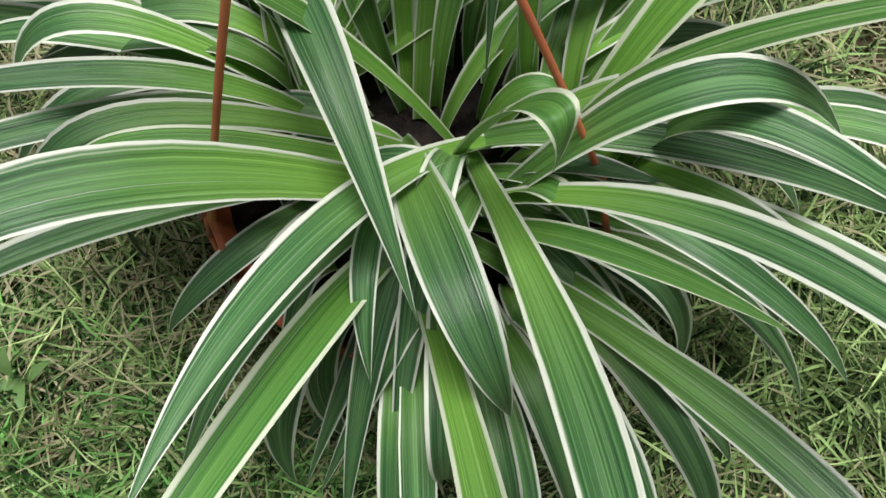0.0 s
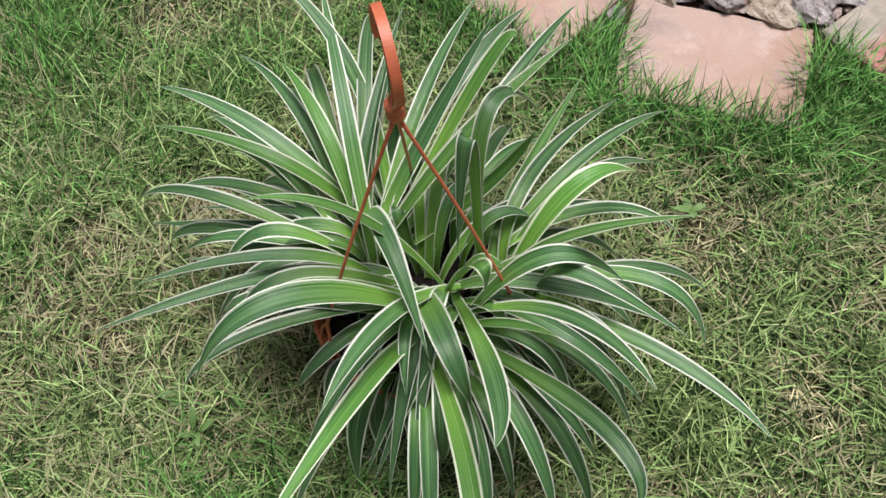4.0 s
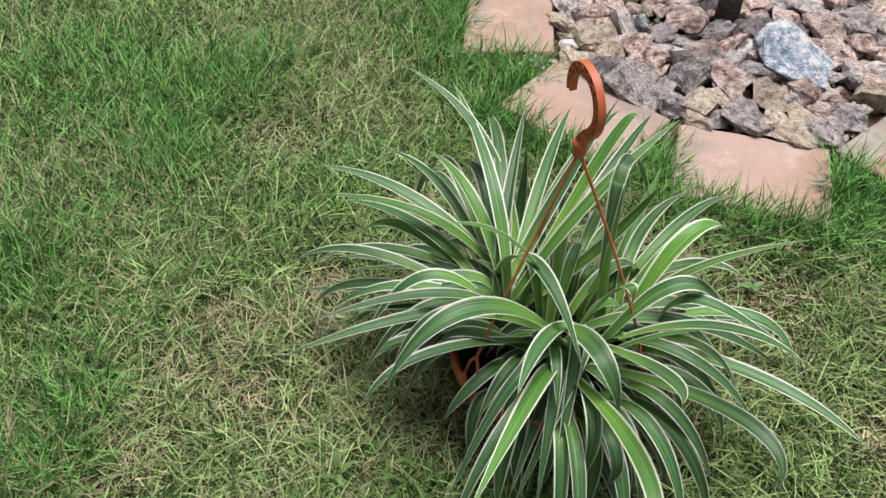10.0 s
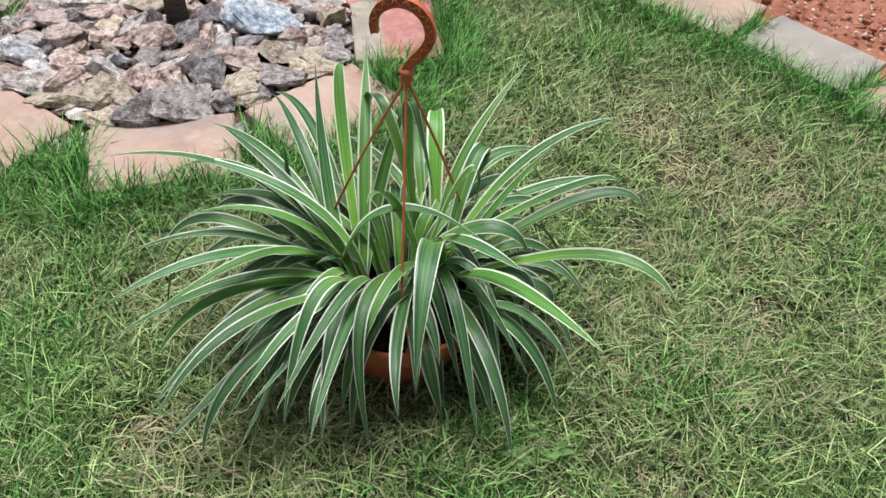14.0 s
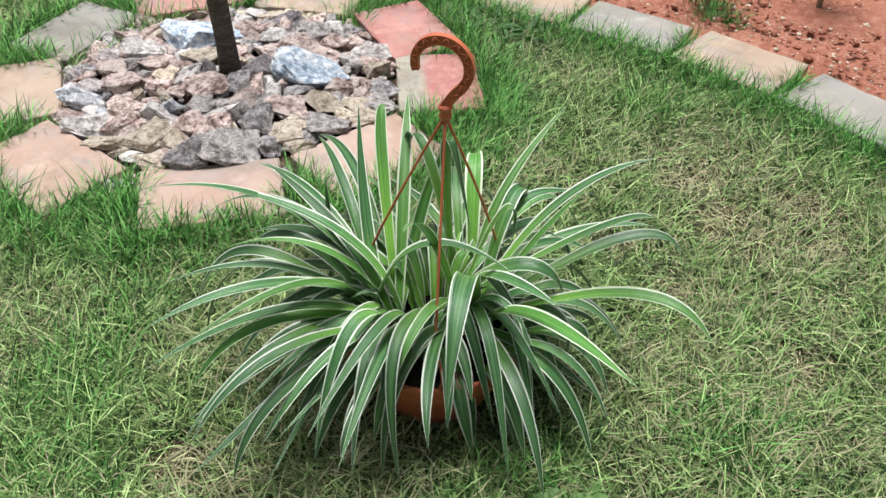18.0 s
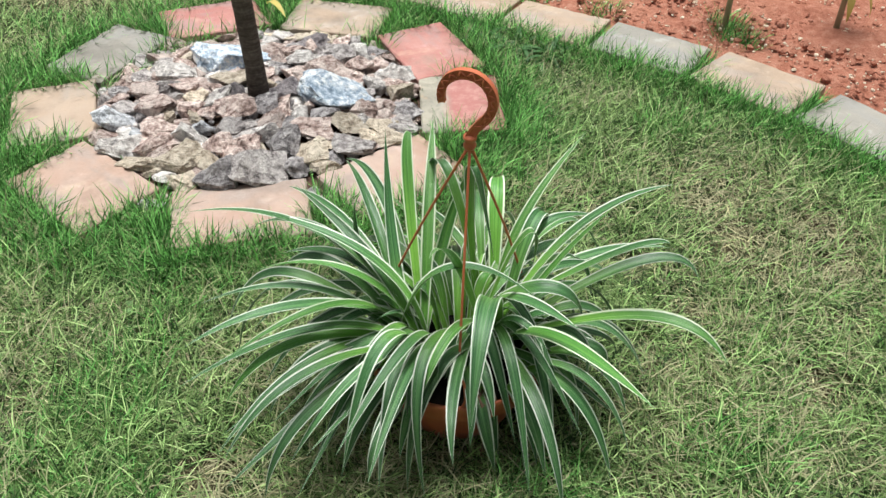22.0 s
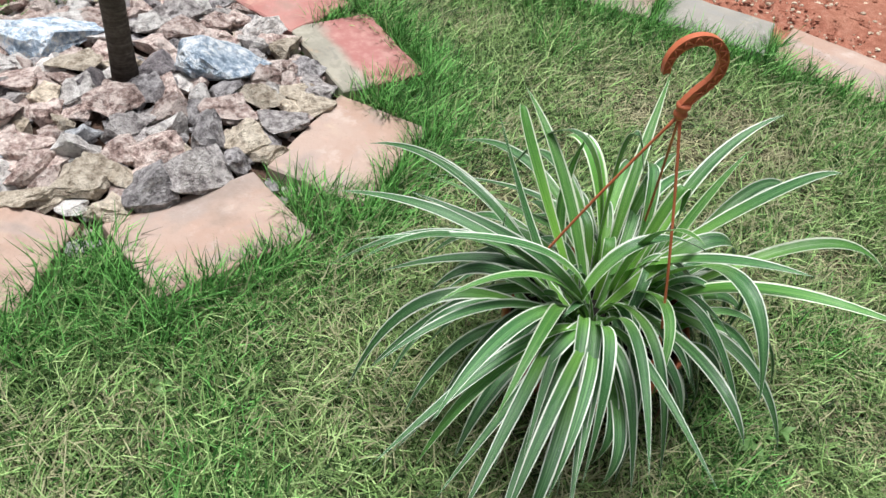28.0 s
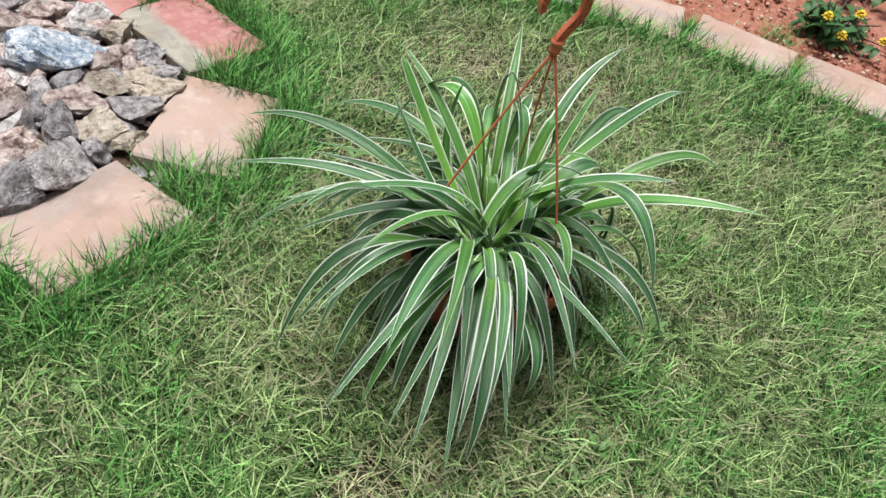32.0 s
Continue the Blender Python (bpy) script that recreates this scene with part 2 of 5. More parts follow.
def mat_spider_leaf(name, deep, mid, bright, cream):
    """Green blade with lengthwise streaks and cream margins; UV x runs across the blade, y along it."""
    s = Shader(name, 0.36, spec=0.5)
    uv = s.n.new("ShaderNodeUVMap").outputs[0]
    xyz = s.node("ShaderNodeSeparateXYZ", Vector=uv)
    across = s.math("ABSOLUTE", s.math("SUBTRACT", s.math("MULTIPLY", xyz.outputs[0], 2.0), 1.0))
    r = s.chance()
    shift = s.shifted(uv, r)
    streak = s.noise(s.scaled(shift, 22, 0.6, 1), 1.0, 5, 0.7)
    broad = s.noise(s.scaled(shift, 7, 0.5, 1), 1.0, 3)
    wav = s.noise(s.scaled(shift, 3, 5, 1), 1.0, 4)
    green = s.ramp(streak, (0.31, deep), (0.51, mid), (0.70, bright))
    middle = s.math("SUBTRACT", 1.0, s.step(across, 0.05, 0.55))
    green = s.mix(s.math("MULTIPLY", middle, s.math("MULTIPLY", s.step(broad, 0.35, 0.65), 0.6)), green, bright)
    pale = s.step(s.noise(s.scaled(shift, 40, 0.6, 1), 1.0, 2), 0.6, 0.72)
    green = s.mix(s.math("MULTIPLY", pale, 0.35), green, cream)
    edge = s.math("ADD", across, s.math("ADD", s.math("MULTIPLY_ADD", wav, 0.16, -0.08), s.math("MULTIPLY_ADD", streak, 0.10, -0.05)))
    root = s.math("SUBTRACT", 1.0, s.step(xyz.outputs[1], 0.10, 0.58))
    fresh = s.math("MULTIPLY", root, s.math("MULTIPLY_ADD", s.math("FRACT", s.math("MULTIPLY", r, 13.7)), 0.75, 0.3))
    green = s.mix(s.math("MULTIPLY", fresh, 0.8), green, s.ramp(streak, (0.3, (0.12, 0.34, 0.03)), (0.7, (0.34, 0.62, 0.10))))
    width = s.math("MULTIPLY_ADD", s.math("FRACT", s.math("MULTIPLY", r, 5.3)), 0.13, 0.745)
    band = s.step(s.math("SUBTRACT", edge, width), -0.035, 0.045)
    col = s.mix(band, green, s.ramp(streak, (0.3, tuple(c * 0.82 for c in cream)), (0.7, cream)))
    tone = s.math("MULTIPLY_ADD", s.math("FRACT", s.math("MULTIPLY", r, 29.3)), 0.62, 0.78)
    col = s.node("ShaderNodeHueSaturation", Color=col, Value=tone).outputs[0]
    s.bump(s.math("ADD", streak, s.math("MULTIPLY", s.noise(s.scaled(shift, 5, 3, 1), 1.0, 3), 1.5)), 0.45, 0.002)
    s.p.inputs["Sheen Weight"].default_value = 0.0
    leaf_glow(s, col, 0.13)
    return s.done(col, s.math("MULTIPLY_ADD", broad, 0.2, 0.22))


def mat_plain_leaf(name, a, b):
    s = Shader(name, 0.5, spec=0.35)
    v, r = s.coords(), s.island()
    col = s.mix(s.noise(v, 45, 4), a, b)
    col = s.mix(s.math("MULTIPLY", r, 0.5), col, tuple(min(1, c * 1.5) for c in b))
    s.bump(s.noise(v, 120, 3), 0.3, 0.001)
    leaf_glow(s, col, 0.2)
    return s.done(col)


def mat_bark():
    s = Shader("bark", 0.9, spec=0.15)
    v = s.coords()
    ring = s.noise(s.scaled(v, 1, 1, 9), 14, 5, 0.7)
    fine = s.noise(v, 130, 4)
    col = s.ramp(s.math("ADD", s.math("MULTIPLY", ring, 0.7), s.math("MULTIPLY", fine, 0.3)),
                 (0.3, (0.038, 0.030, 0.026)), (0.5, (0.10, 0.082, 0.070)), (0.75, (0.22, 0.19, 0.16)))
    s.bump(s.math("ADD", ring, fine), 0.9, 0.004)
    return s.done(col)


LAWN_SOIL = mat_lawn_soil()
GRASS = mat_grass("lawn_grass", (0.018, 0.040, 0.012), (0.175, 0.275, 0.096), (0.47, 0.46, 0.265), 0.40)
LUSH = mat_grass("lush_grass", (0.024, 0.088, 0.016), (0.135, 0.315, 0.085), (0.42, 0.42, 0.24), 0.10)
STRAY = mat_grass("stray_grass", (0.085, 0.135, 0.04), (0.255, 0.345, 0.145), (0.56, 0.55, 0.33), 0.5)
HAY = mat_grass("dry_grass", (0.15, 0.14, 0.075), (0.385, 0.37, 0.215), (0.50, 0.465, 0.295), 0.6)
PAVER_PINK = mat_paver("pink_sandstone", (0.42, 0.285, 0.225), (0.47, 0.355, 0.30), (0.31, 0.25, 0.205))
PAVER_TAN = mat_paver("tan_sandstone", (0.40, 0.30, 0.225), (0.45, 0.352, 0.28), (0.29, 0.235, 0.19))
PAVER_RED = mat_paver("red_sandstone", (0.40, 0.17, 0.15), (0.48, 0.26, 0.23), (0.35, 0.24, 0.20))
PAVER_GREY = mat_paver("grey_sandstone", (0.285, 0.27, 0.24), (0.35, 0.322, 0.285), (0.21, 0.195, 0.17))
PAVER_WORN = mat_worn_paver()
ROCK_PINK = mat_stone("pinkish_rock", (0.085, 0.052, 0.045), (0.37, 0.265, 0.235), (0.74, 0.64, 0.59), 0.6)
ROCK_GREY = mat_stone("grey_rock", (0.08, 0.07, 0.07), (0.32, 0.285, 0.28), (0.66, 0.62, 0.60), 0.4)
ROCK_DARK = mat_stone("dark_slate", (0.07, 0.065, 0.07), (0.17, 0.15, 0.16), (0.32, 0.29, 0.29), 0.15)
ROCK_BUFF = mat_stone("buff_rock", (0.18, 0.14, 0.10), (0.49, 0.41, 0.32), (0.74, 0.66, 0.55), 0.4)
ROCK_BLUE = mat_stone("blue_white_rock", (0.13, 0.18, 0.25), (0.36, 0.45, 0.56), (0.88, 0.90, 0.92), 0.85, 0.6)
ROCK_SLATE = mat_stone("slate_rock", (0.06, 0.054, 0.056), (0.24, 0.22, 0.225), (0.56, 0.53, 0.53), 0.4)
ROCK_PALE = mat_stone("pale_speckled_rock", (0.16, 0.15, 0.15), (0.48, 0.44, 0.42), (0.80, 0.77, 0.74), 0.55)
ROCK_BLUEGREY = mat_stone("blue_grey_rock", (0.12, 0.125, 0.14), (0.38, 0.39, 0.42), (0.70, 0.71, 0.73), 0.45)
PEBBLE = mat_stone("pale_pebble", (0.48, 0.36, 0.26), (0.74, 0.60, 0.45), (0.88, 0.78, 0.64), 0.4)
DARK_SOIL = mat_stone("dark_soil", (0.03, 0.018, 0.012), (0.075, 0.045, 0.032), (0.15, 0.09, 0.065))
SOIL = mat_soil()
TERRACOTTA = mat_terracotta_plastic()
LEAF = mat_spider_leaf("striped_leaf", (0.008, 0.034, 0.013), (0.038, 0.122, 0.040), (0.150, 0.325, 0.115), (0.70, 0.755, 0.64))
LEAF_YOUNG = mat_spider_leaf("young_striped_leaf", (0.026, 0.105, 0.020), (0.068, 0.215, 0.040), (0.17, 0.38, 0.08), (0.72, 0.80, 0.60))
BARK = mat_bark()
POT_SOIL = mat_stone("potting_soil", (0.006, 0.005, 0.004), (0.015, 0.011, 0.009), (0.04, 0.03, 0.024))
WEED_LEAF = mat_plain_leaf("weed_leaf", (0.10, 0.20, 0.06), (0.17, 0.30, 0.10))
SHRUB_LEAF = mat_plain_leaf("shrub_leaf", (0.03, 0.085, 0.03), (0.07, 0.16, 0.05))
YELLOW_LEAF = mat_plain_leaf("yellowing_leaf", (0.42, 0.36, 0.08), (0.55, 0.45, 0.14))
YELLOW_PETAL = mat_plain_leaf("yellow_petal", (0.75, 0.50, 0.03), (0.85, 0.62, 0.06))
PALE_STEM = mat_plain_leaf("pale_stem", (0.30, 0.30, 0.20), (0.42, 0.42, 0.30))
DEAD_LEAF = mat_plain_leaf("dead_leaf", (0.10, 0.06, 0.04), (0.20, 0.125, 0.08))

# ---- building helpers ----


def part(name, bm, material, parent=None, label="", smooth=True):
    """Links a bmesh as one mesh object, under a thing or a part if one is given."""
    me = bpy.data.meshes.new(name)
    bm.normal_update()
    bm.to_mesh(me)
    bm.free()
    for p in me.polygons:
        p.use_smooth = smooth
    for m in material if isinstance(material, (list, tuple)) else [material]:
        me.materials.append(m)
    ob = new(name, me)
    if parent is not None:
        ob.parent = parent
    return tagged(ob, label)


def thing(name, at, label, category, group="", kind=""):
    ob = new(name)
    ob.location = at
    ob.empty_display_size = 0.05
    return tagged(ob, label, category, group, kind)


def mesh_from_arrays(name, verts, tris, material, smooth=True):
    """A triangle mesh from numpy arrays, fast for hundreds of thousands of blades."""
    me = bpy.data.meshes.new(name)
    me.vertices.add(len(verts))
    me.vertices.foreach_set("co", verts.astype(np.float32).ravel())
    me.loops.add(3 * len(tris))
    me.loops.foreach_set("vertex_index", tris.astype(np.int32).ravel())
    me.polygons.add(len(tris))
    me.polygons.foreach_set("loop_start", np.arange(0, 3 * len(tris), 3, dtype=np.int32))
    me.polygons.foreach_set("use_smooth", np.full(len(tris), smooth))
    me.materials.append(material)
    me.update(calc_edges=True)
    return new(name, me)


def tube(bm, points, radii, sides=8, closed_ends=True):
    """A round tube along points with a radius at each."""
    pts = [Vector(p) for p in points]
    rings = []
    side = None
    for k, p in enumerate(pts):
        along = (pts[min(k + 1, len(pts) - 1)] - pts[max(k - 1, 0)]).normalized()
        ref = side if side is not None else (Vector((1, 0, 0)) if abs(along.x) < 0.8 else Vector((0, 1, 0)))
        side = (ref - along * ref.dot(along)).normalized()
        up = along.cross(side)
        r = radii[k] if isinstance(radii, (list, tuple)) else radii
        rings.append([bm.verts.new(p + r * (math.cos(a) * side + math.sin(a) * up))
                      for a in (2 * math.pi * j / sides for j in range(sides))])
    for a, b in zip(rings, rings[1:]):
        for j in range(sides):
            bm.faces.new((a[j], a[(j + 1) % sides], b[(j + 1) % sides], b[j]))
    if closed_ends:
        bm.faces.new(rings[0][::-1])
        bm.faces.new(rings[-1])
    return rings


def revolve(bm, profile, sides=64, closed=False):
    """A surface of revolution from (radius, height) pairs."""
    rings = [[bm.verts.new((r * math.cos(2 * math.pi * j / sides), r * math.sin(2 * math.pi * j / sides), z))
              for j in range(sides)] for r, z in profile]
    pairs = list(zip(rings, rings[1:])) + ([(rings[-1], rings[0])] if closed else [])
    for a, b in pairs:
        for j in range(sides):
            bm.faces.new((a[j], a[(j + 1) % sides], b[(j + 1) % sides], b[j]))
    return rings

# ---- plan ----
POT = Vector((-0.142, 0.204, 0.0))
RIM = 0.148
TREE = Vector((0.392, 1.094, 0.0))
# border of the red bed: middle of each slab and the turn of its long side
BORDER = [(1.185, 1.605, 93), (1.202, 1.300, 92), (1.214, 0.995, 91), (1.217, 0.692, 89), (1.212, 0.388, 88), (1.172, 0.078, 75),
          (1.077, -0.222, 69), (0.948, -0.512, 61), (0.775, -0.782, 51), (0.585, -1.025, 49), (0.385, -1.250, 47)]
# slabs of the ring round the tree: middle, turn of the long side, material
RING = [(0.315, 0.638, -19, PAVER_PINK), (0.030, 0.836, -46, PAVER_PINK), (-0.080, 1.200, -97, PAVER_PINK),
        (0.090, 1.508, 50, PAVER_TAN), (0.390, 1.648, 6, PAVER_GREY), (0.706, 1.560, -34, PAVER_RED),
        (0.905, 1.250, -70, PAVER_TAN), (0.872, 0.902, 57, PAVER_RED), (0.667, 0.680, 35, PAVER_RED)]
SLAB_LONG, SLAB_WIDE, SLAB_HIGH = 0.288, 0.204, 0.035
border_xy = np.array([b[:2] for b in BORDER])


def beyond_border(x, y):
    """Signed distance to the middle line of the border: positive on the soil side."""
    best, sign = np.full(np.shape(x), 9e9), np.zeros(np.shape(x))
    line = np.vstack([[0.98, 6.0], border_xy, [0.02, -1.62], [-2.0, -3.6]])
    for a, b in zip(line, line[1:]):
        d = b - a
        f = np.clip(((x - a[0]) * d[0] + (y - a[1]) * d[1]) / (d @ d), 0, 1)
        off = np.hypot(x - a[0] - f * d[0], y - a[1] - f * d[1])
        side = np.sign((x - a[0]) * -d[1] + (y - a[1]) * d[0])
        near = off < best
        best, sign = np.where(near, off, best), np.where(near, side, sign)
    return best * sign


def on_slab(x, y, margin):
    hit = np.zeros(np.shape(x), bool)
    for cx, cy, turn, *_ in RING + BORDER:
        c, s = math.cos(radians(turn)), math.sin(radians(turn))
        u, v = (x - cx) * c + (y - cy) * s, -(x - cx) * s + (y - cy) * c
        hit |= (np.abs(u) < SLAB_LONG / 2 + margin) & (np.abs(v) < SLAB_WIDE / 2 + margin)
    return hit


def slab_distance(x, y):
    best = np.full(np.shape(x), 9.0)
    for cx, cy, turn, *_ in RING + BORDER:
        c, s = math.cos(radians(turn)), math.sin(radians(turn))
        u, v = (x - cx) * c + (y - cy) * s, -(x - cx) * s + (y - cy) * c
        best = np.minimum(best, np.hypot(np.maximum(np.abs(u) - SLAB_LONG / 2, 0), np.maximum(np.abs(v) - SLAB_WIDE / 2, 0)))
    return best


def wave(x, y, scale, seed):
    """Smooth value noise between 0 and 1 on a plan, for patches."""
    rng = np.random.default_rng(seed)
    table = rng.random((64, 64))
    u, v = np.asarray(x) * scale + 200, np.asarray(y) * scale + 200
    i, j = np.floor(u).astype(int), np.floor(v).astype(int)
    f, g = u - i, v - j
    f, g = f * f * (3 - 2 * f), g * g * (3 - 2 * g)
    at = lambda a, b: table[a % 64, b % 64]
    return (at(i, j) * (1 - f) + at(i + 1, j) * f) * (1 - g) + (at(i, j + 1) * (1 - f) + at(i + 1, j + 1) * f) * g


# ---- ground: one sheet, fine near the plants, out to the horizon ----
def build_ground():
    near = np.linspace(-2.6, 3.4, 121)
    axis = np.concatenate([[-400, -120, -40, -15, -7, -4], near, [5, 8, 16, 40, 120, 400]])
    gx, gy = np.meshgrid(axis, axis, indexing="ij")
    gz = (wave(gx, gy, 3.0, 1) - 0.5) * 0.012 + (wave(gx, gy, 11.0, 2) - 0.5) * 0.006
    gz[np.hypot(gx, gy) > 5] = 0
    gz -= 0.004
    n = len(axis)
    idx = np.arange(n * n).reshape(n, n)
    a, b, c, d = idx[:-1, :-1].ravel(), idx[1:, :-1].ravel(), idx[1:, 1:].ravel(), idx[:-1, 1:].ravel()
    tris = np.vstack([np.c_[a, b, c], np.c_[a, c, d]])
    ob = mesh_from_arrays("ground", np.c_[gx.ravel(), gy.ravel(), gz.ravel()], tris, LAWN_SOIL)
    tagged(ob, "patchy garden lawn ground with thatch and bare soil", "lawn", kind="structure")


build_ground()


# ---- bed of red soil beyond the border ----
def build_bed():
    line = np.vstack([[1.03, 5.0], [1.12, 3.0], border_xy, [0.02, -1.62], [-0.5, -2.15]])
    s = np.concatenate([[0], np.cumsum(np.hypot(*np.diff(line, axis=0).T))])
    ss = np.linspace(0, s[-1], 260)
    px, py = np.interp(ss, s, line[:, 0]), np.interp(ss, s, line[:, 1])
    tx, ty = np.gradient(px), np.gradient(py)
    k = np.ones(15) / 15
    tx, ty = np.convolve(np.pad(tx, 7, "edge"), k, "valid"), np.convolve(np.pad(ty, 7, "edge"), k, "valid")
    m = np.hypot(tx, ty)
    nx, ny = -ty / m, tx / m
    out = np.concatenate([[0.0], np.linspace(0.04, 1.3, 60), [1.7, 2.4, 4.0]])
    X, Y = px[:, None] + nx[:, None] * out, py[:, None] + ny[:, None] * out
    rough = (wave(X, Y, 9, 5) - 0.5) * 0.03 + (wave(X, Y, 26, 6) - 0.5) * 0.022 + (wave(X, Y, 60, 7) - 0.5) * 0.012
    Z = 0.012 + rough * np.clip(out / 0.12, 0.15, 1) + 0.02 * np.clip((out - 0.1) / 0.4, 0, 1)
    n, w = X.shape
    idx = np.arange(n * w).reshape(n, w)
    a, b, c, d = idx[:-1, :-1].ravel(), idx[1:, :-1].ravel(), idx[1:, 1:].ravel(), idx[:-1, 1:].ravel()
    ob = mesh_from_arrays("soil_bed", np.c_[X.ravel(), Y.ravel(), Z.ravel()], np.vstack([np.c_[a, b, c], np.c_[a, c, d]]), SOIL)
    tagged(ob, "loose red garden soil behind the slab border", "soil", kind="structure")


build_bed()


# ---- stone slabs ----
def slab_mesh(name, seed, material):
    """A sawn slab with a thin worn arris and slightly chipped sides."""
    rng = random.Random(seed)
    bm = bmesh.new()
    nx, ny = 12, 9
    loop = [(i / nx - 0.5, -0.5) for i in range(nx)] + [(0.5, j / ny - 0.5) for j in range(ny)] + \
           [(0.5 - i / nx, 0.5) for i in range(nx)] + [(-0.5, 0.5 - j / ny) for j in range(ny)]
    rings = [[], [], [], []]
    for u, v in loop:
        chip = rng.uniform(0, 0.0022) + (rng.uniform(0.002, 0.006) if rng.random() < 0.12 else 0)
        sx, sy = (1 if u > 0.49 else -1 if u < -0.49 else 0), (1 if v > 0.49 else -1 if v < -0.49 else 0)
        x, y = u * SLAB_LONG - sx * rng.uniform(0, 0.0018), v * SLAB_WIDE - sy * rng.uniform(0, 0.0018)
        rings[0].append(bm.verts.new((x, y, -0.03)))
        rings[1].append(bm.verts.new((x, y, SLAB_HIGH - 0.0018 - chip * 0.8)))
        rings[2].append(bm.verts.new((x - sx * (0.0018 + chip), y - sy * (0.0018 + chip), SLAB_HIGH)))
    for a, b in zip(rings[:2], rings[1:3]):
        for k in range(len(loop)):
            j = (k + 1) % len(loop)
            bm.faces.new((a[k], a[j], b[j], b[k]))
    bm.faces.new(rings[2])
    return part(name, bm, material, smooth=False)


PAVER_WORDS = {PAVER_PINK: "pale pink", PAVER_TAN: "tan", PAVER_RED: "weathered red", PAVER_GREY: "grey"}
for k, (x, y, turn, mat) in enumerate(RING):
    ob = slab_mesh("paving_slab", 100 + k, PAVER_WORN if k == 8 else mat)
    rng = random.Random(k)
    ob.matrix_world = pose(x, y, 0.0, rng.uniform(-1.5, 1.5), rng.uniform(-1.5, 1.5), turn)
    tagged(ob, f"{PAVER_WORDS[mat]} sandstone slab edging the stone ring", "slab", "slabs round the tree")
BORDER_MATS = [PAVER_TAN, PAVER_TAN, PAVER_TAN, PAVER_TAN, PAVER_GREY, PAVER_TAN, PAVER_GREY, PAVER_PINK, PAVER_PINK, PAVER_PINK, PAVER_TAN]
for k, (x, y, turn) in enumerate(BORDER):
    ob = slab_mesh("border_slab", 200 + k, BORDER_MATS[k])
    rng = random.Random(50 + k)
    ob.matrix_world = pose(x, y, 0.0, rng.uniform(-1.5, 1.5), rng.uniform(-1.5, 1.5), turn)
    tagged(ob, f"{PAVER_WORDS[BORDER_MATS[k]]} sandstone slab edging the red soil bed", "slab", "slabs along the bed")


# ---- tree ----
def build_tree():
    tree = thing("young_tree", TREE, "young tree with slim dark trunk among stones", "tree")
    bm = bmesh.new()
    rng = random.Random(4)
    pts, rad = [], []
    for k in range(16):
        z = k / 15 * 2.1
        pts.append((-0.02 * math.sin(z * 2.0) + 0.008 * math.sin(z * 9), 0.05 * z * 0.5 + 0.006 * math.sin(z * 7 + 1), z))
        rad.append((0.030 if k == 0 else 0.0245 - 0.007 * z / 2.1) * rng.uniform(0.97, 1.04))
    tube(bm, pts, rad, 14)
    part("trunk", bm, BARK, tree)


build_tree()


# ---- rough rocks ----
def rock_mesh(name, seed, size, material):
    """An angular broken stone: the hull of scattered points, its edges slightly worn."""
    rng = random.Random(seed)
    bm = bmesh.new()
    for _ in range(rng.randint(10, 15) + (8 if size[0] > 0.1 else 0)):
        v = Vector((rng.gauss(0, 1), rng.gauss(0, 1), rng.gauss(0, 0.8))).normalized()
        v *= rng.uniform(0.88, 1.12) / (abs(v.x) ** 3.2 + abs(v.y) ** 3.2 + abs(v.z) ** 3.2) ** (1 / 3.2)
        bm.verts.new((v.x * size[0], v.y * size[1], v.z * size[2]))
    hull = bmesh.ops.convex_hull(bm, input=bm.verts)
    bmesh.ops.delete(bm, geom=list({g for g in hull["geom_interior"] + hull["geom_unused"] if isinstance(g, bmesh.types.BMVert)}), context="VERTS")
    bmesh.ops.dissolve_limit(bm, angle_limit=radians(10), verts=bm.verts, edges=bm.edges)
    bmesh.ops.bevel(bm, geom=bm.edges[:], offset=min(size) * 0.035, segments=1, affect="EDGES")
    bmesh.ops.triangulate(bm, faces=bm.faces[:])
    if min(size) > 0.012:
        bmesh.ops.subdivide_edges(bm, edges=[e for e in bm.edges if e.calc_length() > 0.014], cuts=2, use_grid_fill=True)
        bmesh.ops.triangulate(bm, faces=bm.faces[:])
    for v in bm.verts:
        c = v.co + Vector((seed, 0, 0))
        v.co += v.co.normalized() * (noise.noise(c * 34) * 0.009 + abs(noise.noise(c * 55)) * 0.008 + noise.noise(Vector((c.x * 80, c.y * 80, c.z * 190))) * 0.006)
    return part(name, bm, material, smooth=False)


